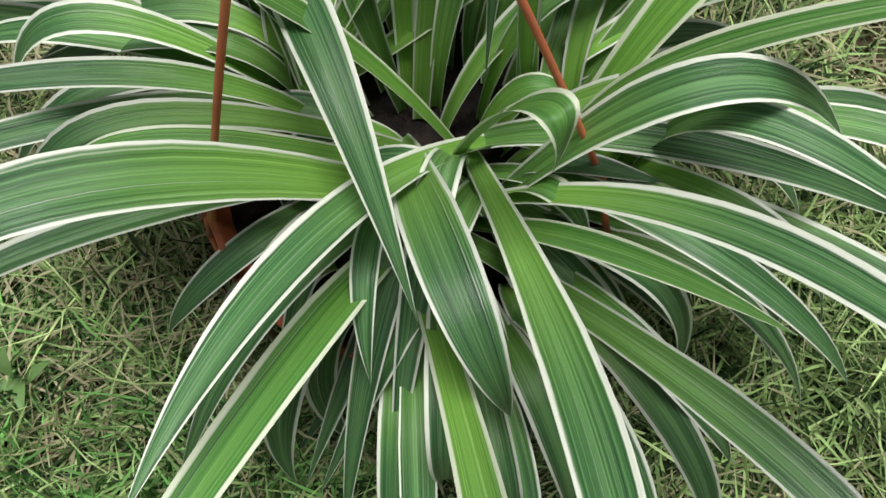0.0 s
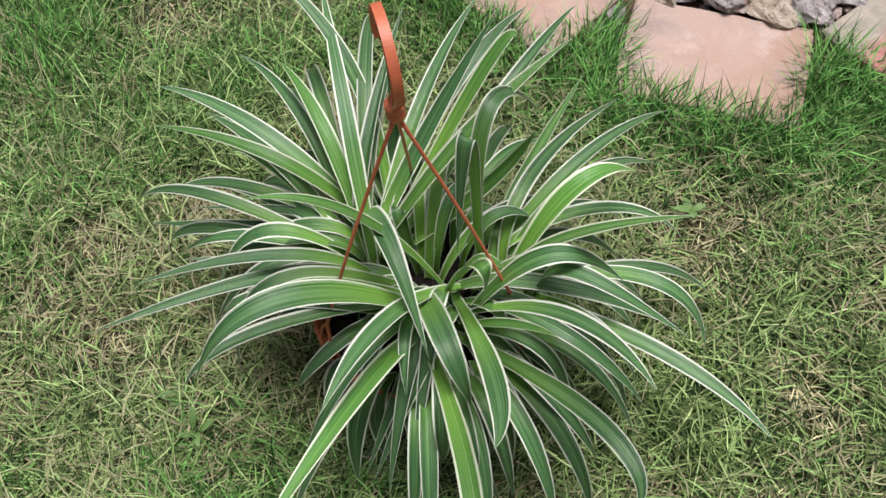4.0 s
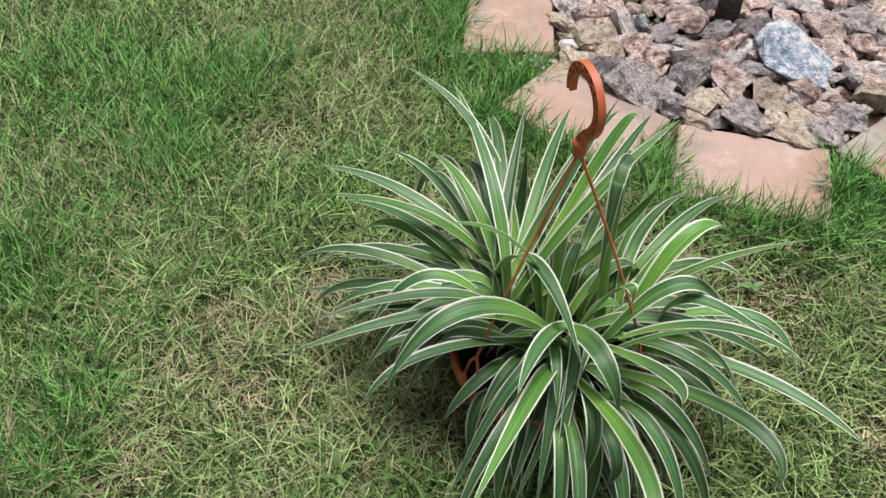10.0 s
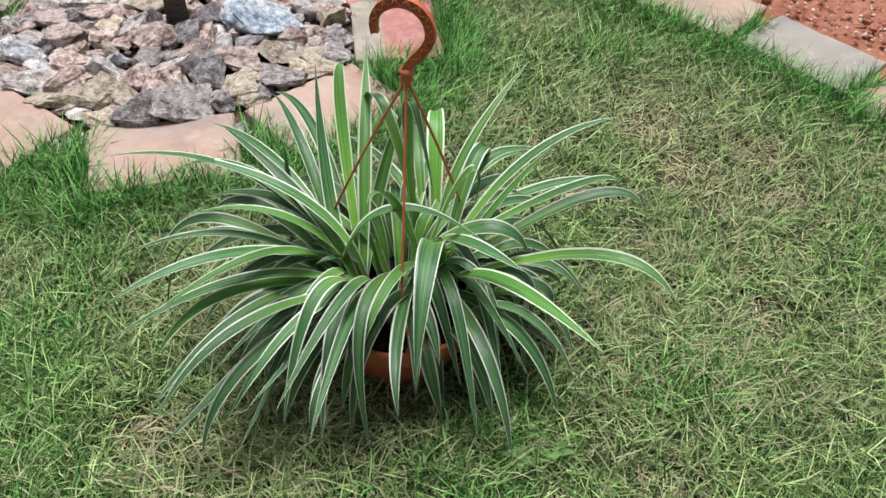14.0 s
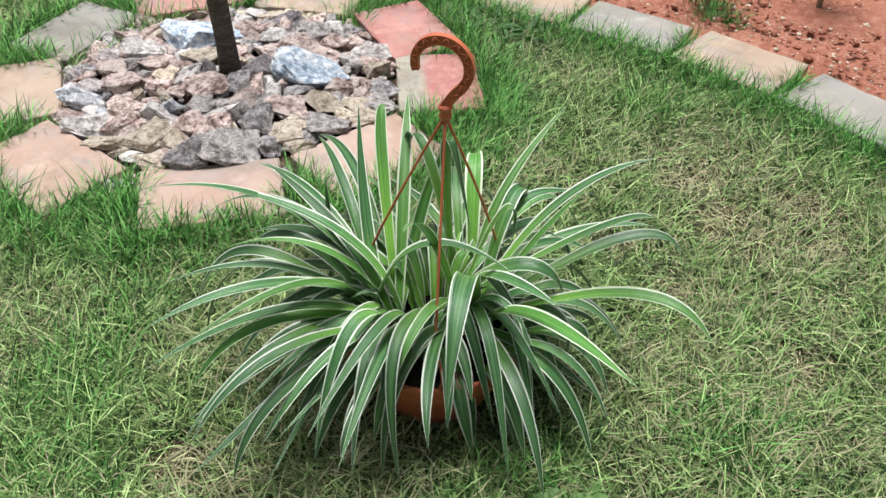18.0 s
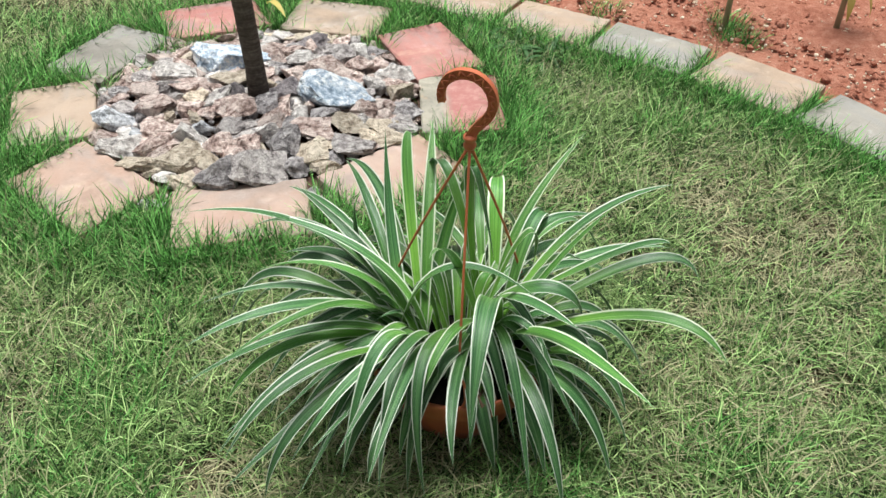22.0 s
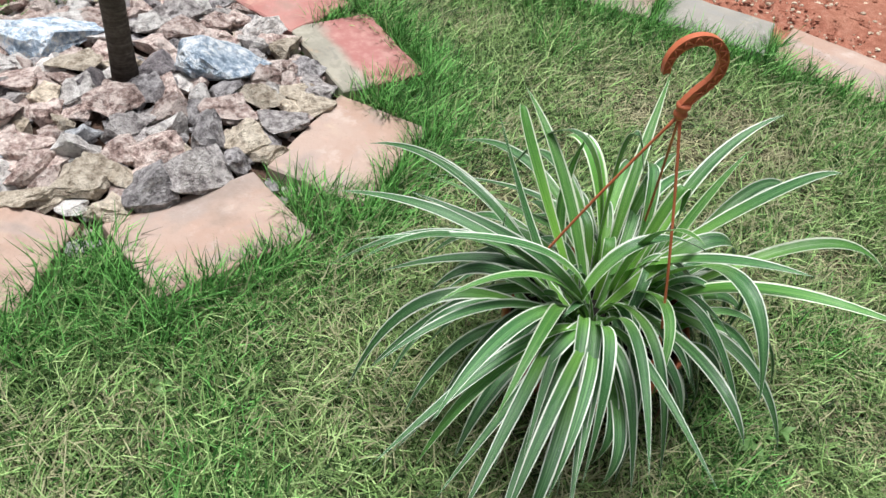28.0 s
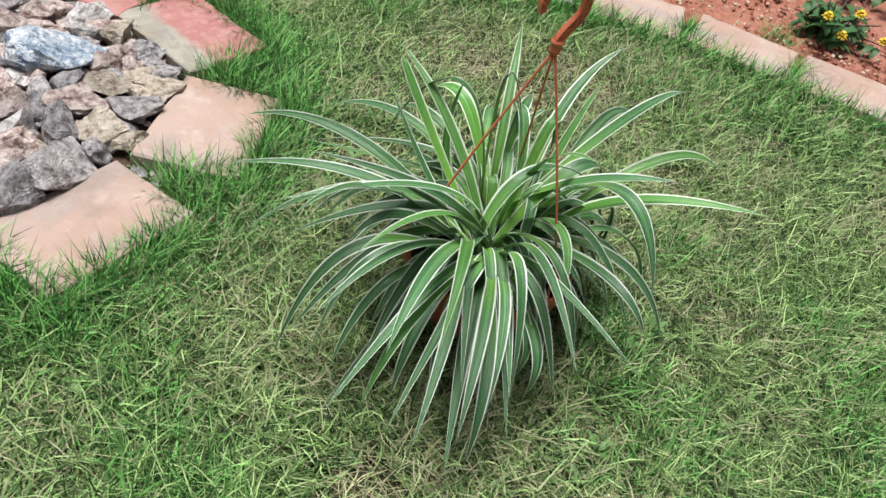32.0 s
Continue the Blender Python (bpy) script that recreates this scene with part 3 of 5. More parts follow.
# ---- hanging pot ----
def build_pot():
    pot = thing("hanging_pot", POT, "round terracotta-coloured plastic hanging pot standing on grass", "pot")
    bm = bmesh.new()
    revolve(bm, [(0.0, 0.004), (0.080, 0.004), (0.090, 0.012), (0.104, 0.048), (0.114, 0.086), (0.1195, 0.106), (0.1210, 0.112),
                 (0.1355, 0.113), (0.1385, 0.116), (0.1410, 0.142), (0.1400, 0.147), (0.1370, 0.148), (0.1345, 0.146), (0.1300, 0.128), (0.116, 0.110), (0.110, 0.086), (0.100, 0.048), (0.0, 0.035)], 72)
    bmesh.ops.remove_doubles(bm, verts=bm.verts, dist=0.0005)
    part("bowl", bm, TERRACOTTA, pot)
    bm = bmesh.new()
    revolve(bm, [(0.0, 0.134), (0.04, 0.133), (0.09, 0.129), (0.127, 0.124)], 40)
    bmesh.ops.remove_doubles(bm, verts=bm.verts, dist=0.0005)
    for v in bm.verts:
        v.co.z += noise.noise(v.co * 60) * 0.006
    part("soil", bm, POT_SOIL, pot, "dark moist potting soil")
    top = Vector((0.005, -0.009, 0.505))
    for turn in (-149, -27, 93):
        a = radians(turn)
        out, along = Vector((math.cos(a), math.sin(a), 0)), Vector((-math.sin(a), math.cos(a), 0))
        fork = out * 0.125 + Vector((0, 0, RIM + 0.055))
        bm = bmesh.new()
        pts = [fork.lerp(top, i / 12) + out * (0.004 * math.sin(math.pi * i / 12)) for i in range(13)]
        tube(bm, pts, [0.0026] + [0.0019] * 11 + [0.0026], 8)
        wire = part("wire", bm, TERRACOTTA, pot, "terracotta-coloured plastic hanger wire")
        for side in (-1, 1):
            knee = out * 0.1355 + along * (0.011 * side) + Vector((0, 0, RIM + 0.014))
            bm = bmesh.new()
            tube(bm, [fork, fork.lerp(knee, 0.35) + along * (0.004 * side), knee], [0.0024, 0.0021, 0.0023], 7)
            part("prong", bm, TERRACOTTA, wire)
            bm = bmesh.new()
            for toe in (-1, 1):
                tube(bm, [knee, knee + along * (0.003 * toe) + out * 0.001 - Vector((0, 0, 0.010)), knee + along * (0.0052 * toe) + out * 0.001 - Vector((0, 0, 0.018))], [0.0022, 0.0022, 0.0026], 6)
            part("clip", bm, TERRACOTTA, wire)
    build_hook(pot, top)


def build_hook(pot, top):
    """Flat plastic hook: an I-section band bent into a question mark, with zigzag ribs in its side."""
    across = Vector((math.cos(radians(HOOK_TURN)), math.sin(radians(HOOK_TURN)), 0))
    side = Vector((-across.y, across.x, 0))
    rise = Vector((0.01, 0.04, 1.0)).normalized()
    line = []
    for f in range(9):
        line.append((0.024 * (f / 8) ** 1.4, 0.010 + 0.034 * f / 8))
    for k in range(43):
        a = radians(-40 + k * 236 / 42)
        line.append((0.034 * math.cos(a) - 0.003, 0.066 + 0.034 * math.sin(a)))
    bm = bmesh.new()
    rings = []
    for k, (u, w) in enumerate(line):
        p0, p1 = line[max(k - 1, 0)], line[min(k + 1, len(line) - 1)]
        t = Vector((p1[0] - p0[0], p1[1] - p0[1])).normalized()
        nrm = Vector((t.y, -t.x))
        f = k / (len(line) - 1)
        half, thick = 0.0062 - 0.0018 * max(0, f - 0.75) / 0.25, 0.0043
        ring = []
        for a, b in ((-1, -1), (-1, -0.72), (-0.62, -0.6), (-0.62, 0.6), (-1, 0.72), (-1, 1), (1, 1), (1, 0.72), (0.62, 0.6), (0.62, -0.6), (1, -0.72), (1, -1)):
            q = Vector((u, w)) + nrm * (b * half)
            ring.append(bm.verts.new(top + across * q.x + rise * q.y + side * (a * thick)))
        rings.append(ring)
    n = len(rings[0])
    for a, b in zip(rings, rings[1:]):
        for j in range(n):
            bm.faces.new((a[j], a[(j + 1) % n], b[(j + 1) % n], b[j]))
    bm.faces.new(rings[0][::-1])
    bm.faces.new(rings[-1])
    bmesh.ops.recalc_face_normals(bm, faces=bm.faces)
    hook = part("hook", bm, TERRACOTTA, pot, "flat ribbed plastic hook", smooth=False)
    for k in range(2, 25):
        bm = bmesh.new()
        (u, w), (u2, w2) = line[2 * k], line[min(2 * k + 2, len(line) - 1)]
        t = Vector((u2 - u, w2 - w)).normalized()
        nrm = Vector((t.y, -t.x)) * (0.0042 if k % 2 else -0.0042)
        a, b = Vector((u, w)) + nrm, Vector((u2, w2)) - nrm
        for face in (-0.0034, 0.0034):
            tube(bm, [top + across * a.x + rise * a.y + side * face, top + across * b.x + rise * b.y + side * face], 0.0013, 5)
        part("rib", bm, TERRACOTTA, hook)
    bm = bmesh.new()
    revolve(bm, [(0.0, -0.006), (0.006, -0.006), (0.0085, -0.002), (0.0085, 0.002), (0.007, 0.004), (0.007, 0.008), (0.009, 0.010), (0.009, 0.014), (0.0, 0.016)], 20)
    bmesh.ops.remove_doubles(bm, verts=bm.verts, dist=0.0003)
    bmesh.ops.translate(bm, verts=bm.verts, vec=top)
    part("collar", bm, TERRACOTTA, pot)


HOOK_TURN = -76.0
build_pot()


# ---- heap of stones inside the ring ----
HEAP = Vector((0.402, 1.088, 0.0))


def heap_height(x, y):
    return 0.006 + 0.045 * max(0.0, 1 - (math.hypot(x - HEAP.x, y - HEAP.y) / 0.45) ** 2)


def build_heap():
    bm = bmesh.new()
    revolve(bm, [(0.0, 0.05), (0.12, 0.048), (0.25, 0.034), (0.36, 0.018), (0.44, 0.002), (0.47, -0.02)], 48)
    bmesh.ops.remove_doubles(bm, verts=bm.verts, dist=0.0005)
    for v in bm.verts:
        v.co.z += noise.noise(v.co * 18) * 0.008 - 0.006
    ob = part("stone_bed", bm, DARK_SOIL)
    ob.location = HEAP
    tagged(ob, "dark soil mound under the stones", "soil", kind="structure")


build_heap()
placed = []


def rock(x, y, size, material, turn, seed, words, lift=0.3, tilt=10):
    rng = random.Random(seed)
    ob = rock_mesh("rock", seed, size, material)
    ob.matrix_world = pose(x, y, heap_height(x, y) + size[2] * lift, rng.uniform(-tilt, tilt), rng.uniform(-tilt, tilt), turn)
    placed.append((x, y, 0.5 * (size[0] + size[1])))
    tagged(ob, words, "rock", "stones round the tree")


rock(0.486, 0.928, (0.094, 0.072, 0.046), ROCK_BLUE, -46, 600, "large blue-white angular rock in the stone heap", 0.75, 7)
rock(0.492, 1.295, (0.106, 0.065, 0.031), ROCK_BLUE, -69, 601, "large blue-white angular rock in the stone heap", 0.75, 7)
rock(0.153, 0.888, (0.074, 0.050, 0.050), ROCK_GREY, -46, 702, "grey rough rock in the stone heap", 0.25, 5)
rock(0.098, 0.956, (0.052, 0.050, 0.048), ROCK_SLATE, -56, 703, "dark grey slate rock in the stone heap", 0.45, 6)
rock(0.040, 1.015, (0.046, 0.032, 0.023), ROCK_BUFF, -66, 604, "buff broken rock in the stone heap", 0.62, 16)
rock(0.041, 1.155, (0.049, 0.030, 0.022), ROCK_BUFF, -54, 605, "buff broken rock in the stone heap", 0.62, 16)
rock(0.091, 1.071, (0.063, 0.038, 0.028), ROCK_BUFF, -48, 606, "buff broken rock in the stone heap", 0.62, 16)
rock(0.065, 1.231, (0.056, 0.037, 0.027), ROCK_PALE, -63, 607, "pale speckled rock in the stone heap", 0.62, 16)
rock(0.138, 1.327, (0.051, 0.044, 0.031), ROCK_BLUEGREY, -66, 608, "blue-grey flat rock in the stone heap", 0.62, 16)
rock(0.222, 1.279, (0.058, 0.036, 0.026), ROCK_PINK, -59, 609, "pinkish angular rock in the stone heap", 0.62, 16)
rock(0.261, 1.368, (0.053, 0.036, 0.026), ROCK_PINK, -55, 610, "pinkish angular rock in the stone heap", 0.62, 16)
rock(0.363, 1.362, (0.068, 0.036, 0.027), ROCK_PALE, -59, 611, "pale speckled rock in the stone heap", 0.62, 16)
rock(0.283, 1.466, (0.046, 0.028, 0.020), ROCK_PINK, -58, 612, "pinkish angular rock in the stone heap", 0.62, 16)
rock(0.328, 1.275, (0.048, 0.037, 0.027), ROCK_PINK, -65, 613, "pinkish angular rock in the stone heap", 0.62, 16)
rock(0.431, 1.474, (0.048, 0.038, 0.028), ROCK_PINK, -70, 614, "pinkish angular rock in the stone heap", 0.62, 16)
rock(0.403, 1.205, (0.052, 0.036, 0.026), ROCK_BUFF, -67, 615, "buff broken rock in the stone heap", 0.62, 16)
rock(0.359, 1.142, (0.047, 0.036, 0.026), ROCK_DARK, -62, 616, "dark broken rock beside the trunk", 0.62, 16)
rock(0.436, 1.054, (0.042, 0.036, 0.026), ROCK_DARK, -57, 617, "dark broken rock beside the trunk", 0.62, 16)
rock(0.505, 1.083, (0.046, 0.032, 0.023), ROCK_PINK, -68, 618, "pinkish angular rock in the stone heap", 0.62, 16)
rock(0.284, 1.099, (0.069, 0.037, 0.027), ROCK_PINK, -52, 619, "pinkish angular rock in the stone heap", 0.62, 16)
rock(0.313, 0.990, (0.051, 0.036, 0.026), ROCK_PINK, -45, 620, "pinkish angular rock in the stone heap", 0.62, 16)
rock(0.159, 1.194, (0.049, 0.035, 0.026), ROCK_PINK, -68, 621, "pinkish angular rock in the stone heap", 0.62, 16)
rock(0.162, 1.111, (0.046, 0.036, 0.027), ROCK_PALE, -69, 622, "pale speckled rock in the stone heap", 0.62, 16)
rock(0.139, 1.242, (0.041, 0.030, 0.022), ROCK_BLUEGREY, -49, 623, "blue-grey flat rock in the stone heap", 0.62, 16)
rock(0.207, 1.124, (0.036, 0.024, 0.017), ROCK_BLUEGREY, -51, 624, "blue-grey flat rock in the stone heap", 0.62, 16)
rock(0.232, 1.058, (0.044, 0.026, 0.019), ROCK_GREY, -61, 625, "grey rough rock in the stone heap", 0.62, 16)
rock(0.107, 1.168, (0.048, 0.032, 0.024), ROCK_PINK, -50, 626, "pinkish angular rock in the stone heap", 0.62, 16)
rock(0.176, 1.039, (0.041, 0.031, 0.023), ROCK_PINK, -53, 627, "pinkish angular rock in the stone heap", 0.62, 16)
rock(0.188, 0.974, (0.054, 0.036, 0.027), ROCK_PINK, -70, 628, "pinkish angular rock in the stone heap", 0.62, 16)
rock(0.255, 0.961, (0.050, 0.034, 0.025), ROCK_PALE, -56, 629, "pale speckled rock in the stone heap", 0.62, 16)
rock(0.266, 0.900, (0.047, 0.040, 0.031), ROCK_SLATE, -56, 630, "dark grey slate rock in the stone heap", 0.62, 16)
rock(0.339, 0.879, (0.052, 0.035, 0.026), ROCK_PINK, -73, 631, "pinkish angular rock in the stone heap", 0.62, 16)
rock(0.403, 0.838, (0.051, 0.033, 0.024), ROCK_BUFF, -71, 632, "buff broken rock in the stone heap", 0.62, 16)
rock(0.277, 0.829, (0.049, 0.037, 0.027), ROCK_BUFF, -55, 633, "buff broken rock in the stone heap", 0.62, 16)
rock(0.343, 0.781, (0.055, 0.039, 0.031), ROCK_GREY, -57, 634, "grey rough rock in the stone heap", 0.62, 16)
rock(0.255, 0.783, (0.041, 0.025, 0.018), ROCK_BUFF, -56, 635, "buff broken rock in the stone heap", 0.62, 16)
rock(0.456, 0.779, (0.044, 0.028, 0.021), ROCK_BUFF, -63, 636, "buff broken rock in the stone heap", 0.62, 16)
rock(0.422, 0.734, (0.048, 0.029, 0.021), ROCK_BUFF, -52, 637, "buff broken rock in the stone heap", 0.62, 16)
rock(0.480, 0.737, (0.046, 0.028, 0.020), ROCK_GREY, -53, 638, "grey rough rock in the stone heap", 0.62, 16)
rock(0.550, 0.771, (0.040, 0.028, 0.020), ROCK_SLATE, -67, 639, "dark grey slate rock in the stone heap", 0.62, 16)
rock(0.611, 0.822, (0.046, 0.038, 0.028), ROCK_BUFF, -59, 640, "buff broken rock in the stone heap", 0.62, 16)
rock(0.528, 0.829, (0.037, 0.030, 0.022), ROCK_PINK, -61, 641, "pinkish angular rock in the stone heap", 0.62, 16)
rock(0.683, 0.895, (0.048, 0.032, 0.023), ROCK_PALE, -53, 642, "pale speckled rock in the stone heap", 0.62, 16)
rock(0.702, 0.964, (0.037, 0.029, 0.021), ROCK_PINK, -72, 643, "pinkish angular rock in the stone heap", 0.62, 16)
rock(0.754, 1.062, (0.046, 0.028, 0.020), ROCK_PALE, -60, 644, "pale speckled rock in the stone heap", 0.62, 16)
rock(0.664, 1.001, (0.047, 0.033, 0.024), ROCK_PINK, -65, 645, "pinkish angular rock in the stone heap", 0.62, 16)
rock(0.593, 1.048, (0.058, 0.036, 0.027), ROCK_PINK, -45, 646, "pinkish angular rock in the stone heap", 0.62, 16)
rock(0.689, 1.079, (0.050, 0.032, 0.024), ROCK_GREY, -62, 647, "grey rough rock in the stone heap", 0.62, 16)
rock(0.582, 1.109, (0.053, 0.036, 0.026), ROCK_PALE, -56, 648, "pale speckled rock in the stone heap", 0.62, 16)
rock(0.627, 1.187, (0.051, 0.032, 0.024), ROCK_PINK, -71, 649, "pinkish angular rock in the stone heap", 0.62, 16)
rock(0.729, 1.206, (0.052, 0.035, 0.025), ROCK_DARK, -58, 650, "dark broken rock beside the trunk", 0.62, 16)
rock(0.570, 1.197, (0.037, 0.034, 0.025), ROCK_PINK, -66, 651, "pinkish angular rock in the stone heap", 0.62, 16)
rock(0.550, 1.439, (0.059, 0.036, 0.026), ROCK_PINK, -65, 652, "pinkish angular rock in the stone heap", 0.62, 16)
rock(0.523, 1.522, (0.052, 0.035, 0.025), ROCK_PINK, -54, 653, "pinkish angular rock in the stone heap", 0.62, 16)
rock(0.403, 1.533, (0.047, 0.028, 0.021), ROCK_GREY, -69, 654, "grey rough rock in the stone heap", 0.62, 16)
rock(0.192, 1.442, (0.045, 0.027, 0.020), ROCK_GREY, -71, 655, "grey rough rock in the stone heap", 0.62, 16)
rock(0.077, 1.309, (0.039, 0.029, 0.021), ROCK_PINK, -46, 656, "pinkish angular rock in the stone heap", 0.62, 16)
rock(0.586, 1.290, (0.046, 0.029, 0.021), ROCK_PALE, -72, 657, "pale speckled rock in the stone heap", 0.62, 16)
rock(0.473, 1.172, (0.036, 0.028, 0.021), ROCK_PINK, -55, 658, "pinkish angular rock in the stone heap", 0.62, 16)
rock(0.329, 1.441, (0.044, 0.026, 0.019), ROCK_GREY, -66, 659, "grey rough rock in the stone heap", 0.62, 16)
rock(0.401, 0.963, (0.025, 0.030, 0.018), ROCK_PINK, -64, 660, "pinkish angular rock in the stone heap", 0.62, 16)
rock(0.604, 0.898, (0.035, 0.024, 0.018), ROCK_PALE, -58, 661, "pale speckled rock in the stone heap", 0.62, 16)


def scatter_rocks(tries, big, small, gap, lift, seed):
    rng = random.Random(seed)
    kinds = [(ROCK_PINK, "pinkish angular rock in the stone heap")] * 7 + [(ROCK_GREY, "grey rough rock in the stone heap")] * 3 + \
            [(ROCK_BUFF, "buff broken rock in the stone heap")] * 2 + [(ROCK_SLATE, "dark grey slate rock in the stone heap")] * 2 + \
            [(ROCK_PALE, "pale speckled rock in the stone heap")] * 2
    for k in range(tries):
        a, d = rng.uniform(0, 2 * math.pi), 0.47 * math.sqrt(rng.random())
        x, y = HEAP.x + d * math.cos(a), HEAP.y + d * math.sin(a)
        r = rng.uniform(small, big)
        if math.hypot(x - TREE.x, y - TREE.y) < 0.03 + r * 0.8 or d > 0.475 - r * 0.7 or on_slab(np.array(x), np.array(y), r * 0.78):
            continue
        if any(math.hypot(x - u, y - v) < gap * (r + q) for u, v, q in placed):
            continue
        mat, words = rng.choice(kinds)
        size = (r * rng.uniform(1.05, 1.35), r * rng.uniform(0.72, 1.0), r * rng.uniform(0.42, 0.68))
        rock(x, y, size, mat, rng.uniform(0, 360), seed * 1000 + k, words, lift, 18)


scatter_rocks(2600, 0.042, 0.032, 0.66, 0.45, 8)
scatter_rocks(4200, 0.031, 0.021, 0.60, 0.60, 9)


# ---- clods and pebbles on the red bed, joined ----
def clods(name, count, lo, hi, material, label, seed, in_heap=False):
    rng = np.random.default_rng(seed)
    x, y = rng.uniform(0.1, 2.4, count * 4), rng.uniform(-1.9, 2.6, count * 4)
    d = beyond_border(x, y)
    keep = (d > 0.12) & (d < 1.1)
    if in_heap:
        x, y = HEAP.x + rng.uniform(-0.47, 0.47, count * 4), HEAP.y + rng.uniform(-0.47, 0.47, count * 4)
        d = np.hypot(x - HEAP.x, y - HEAP.y)
        keep = (d < 0.47) & (d > 0.05) & ~on_slab(x, y, 0.006)
    x, y = x[keep][:count], y[keep][:count]
    bm = bmesh.new()
    bmesh.ops.create_icosphere(bm, subdivisions=1, radius=1.0)
    shape = np.array([v.co[:] for v in bm.verts])
    faces = np.array([[v.index for v in f.verts] for f in bm.faces])
    bm.free()
    n, m = len(x), len(shape)
    floor = 0.004 + 0.05 * np.clip(1 - (np.hypot(x - HEAP.x, y - HEAP.y) / 0.45) ** 2, 0, 1) if in_heap else np.full(n, 0.03)
    size = lo + (hi - lo) * rng.random(n) ** 3
    jag = shape[None] * rng.uniform(0.65, 1.25, (n, m, 1)) * np.stack([np.ones(n), rng.uniform(0.6, 1, n), rng.uniform(0.45, 0.8, n)], 1)[:, None]
    a = rng.random(n) * 2 * np.pi
    c, s = np.cos(a)[:, None], np.sin(a)[:, None]
    vx, vy = jag[..., 0] * c - jag[..., 1] * s, jag[..., 0] * s + jag[..., 1] * c
    v = np.stack([x[:, None] + vx * size[:, None], y[:, None] + vy * size[:, None], floor[:, None] + jag[..., 2] * size[:, None]], -1)
    tris = (faces[None] + (np.arange(n) * m)[:, None, None]).reshape(-1, 3)
    ob = mesh_from_arrays(name, v.reshape(-1, 3), tris, material, smooth=False)
    tagged(ob, label, "rubble" if in_heap else "soil", kind="stuff")


clods("soil_clods", 6000, 0.003, 0.015, SOIL, "red soil clods strewn over the bed", 61)
clods("bed_pebbles", 4200, 0.003, 0.009, PEBBLE, "small pale pebbles strewn over the red bed", 62)
clods("pink_rubble", 260, 0.010, 0.026, ROCK_PINK, "small pinkish stone chips between the rocks", 63, True)
clods("pale_rubble", 90, 0.009, 0.024, ROCK_PALE, "small pale stone chips between the rocks", 64, True)
clods("dark_rubble", 240, 0.009, 0.024, ROCK_SLATE, "small dark stone chips between the rocks", 65, True)


# ---- spider plant ----
def leaf_curve(base, turn, arch, fall, tip, swing):
    """The middle line of a strap leaf that starts at base and heads for turn (degrees). arch, fall and tip: reach and rise of
    its bend, measured from the base; swing: how far it sways sideways. Returns a function of 0 (root) to 1 (tip)."""
    out = Vector((math.cos(radians(turn)), math.sin(radians(turn)), 0))
    side, up, root = Vector((-out.y, out.x, 0)), Vector((0, 0, 1)), Vector(base)

    def at(f):
        a, b, c = 3 * f * (1 - f) ** 2, 3 * f * f * (1 - f), f ** 3
        return root + out * (a * arch[0] + b * fall[0] + c * tip[0]) + up * (a * arch[1] + b * fall[1] + c * tip[1]) + side * (3 * f * (1 - f) * swing)

    return at, side


def leaf_mesh(at, side, width, fold=0.28, twist=0.0, steps=22):
    """A channelled strap leaf along a curve; fold: depth of its channel, twist: degrees that it turns towards the tip."""
    bm = bmesh.new()
    uv = bm.loops.layers.uv.new("uv")
    cols = (-1.0, -0.72, -0.36, 0.0, 0.36, 0.72, 1.0)
    rows = []
    flat_was = None
    for k in range(steps + 1):
        f = (k / steps) ** 0.95
        p = at(f)
        along = (at(min(f + 0.02, 1.02)) - at(f - 0.02)).normalized()
        ref = side if flat_was is None else flat_was.lerp(side, 0.25)
        flat = (ref - along * ref.dot(along)).normalized()
        flat_was = flat
        normal = flat.cross(along) * -1
        if twist:
            q = Matrix.Rotation(radians(twist) * f, 3, along)
            flat, normal = q @ flat, q @ normal
        shape = (0.55 + 0.45 * min(1, f / 0.38)) * (1 - max(0, (f - 0.45) / 0.55) ** 2.0)
        half = width / 2 * max(shape, 0.012)
        deep = fold * (1.3 - 0.8 * f)
        rows.append(([bm.verts.new(p + flat * (c * half * math.cos(deep * 1.1)) + normal * (abs(c) ** 1.1 * half * deep)) for c in cols], f))
    for (a, fa), (b, fb) in zip(rows, rows[1:]):
        for j in range(len(cols) - 1):
            face = bm.faces.new((a[j], a[j + 1], b[j + 1], b[j]))
            for loop, (c, f) in zip(face.loops, ((cols[j], fa), (cols[j + 1], fa), (cols[j + 1], fb), (cols[j], fb))):
                loop[uv].uv = (c / 2 + 0.5, f)
    return bm


spider_plant = thing("spider_plant", POT + Vector((0, 0, 0.13)), "lush variegated spider plant with arching cream-edged leaves in the hanging pot", "plant")


LINES = []


def leaf(base, turn, arch, fall, tip, swing, width=0.023, young=0):
    rng = random.Random(int(turn * 7 + tip[0] * 9000))
    at, side = leaf_curve(base, turn, arch, fall, tip, swing)
    LINES.append(np.array([at(0.3 + 0.7 * k / 11)[:] for k in range(12)]))
    inside = lambda f: at(f) - spider_plant.location
    bm = leaf_mesh(inside, side, width, rng.uniform(0.24, 0.5), rng.uniform(-30, 30))
    return part("leaf", bm, LEAF_YOUNG if young else LEAF, spider_plant, "yellow-green younger leaf" if young else "")


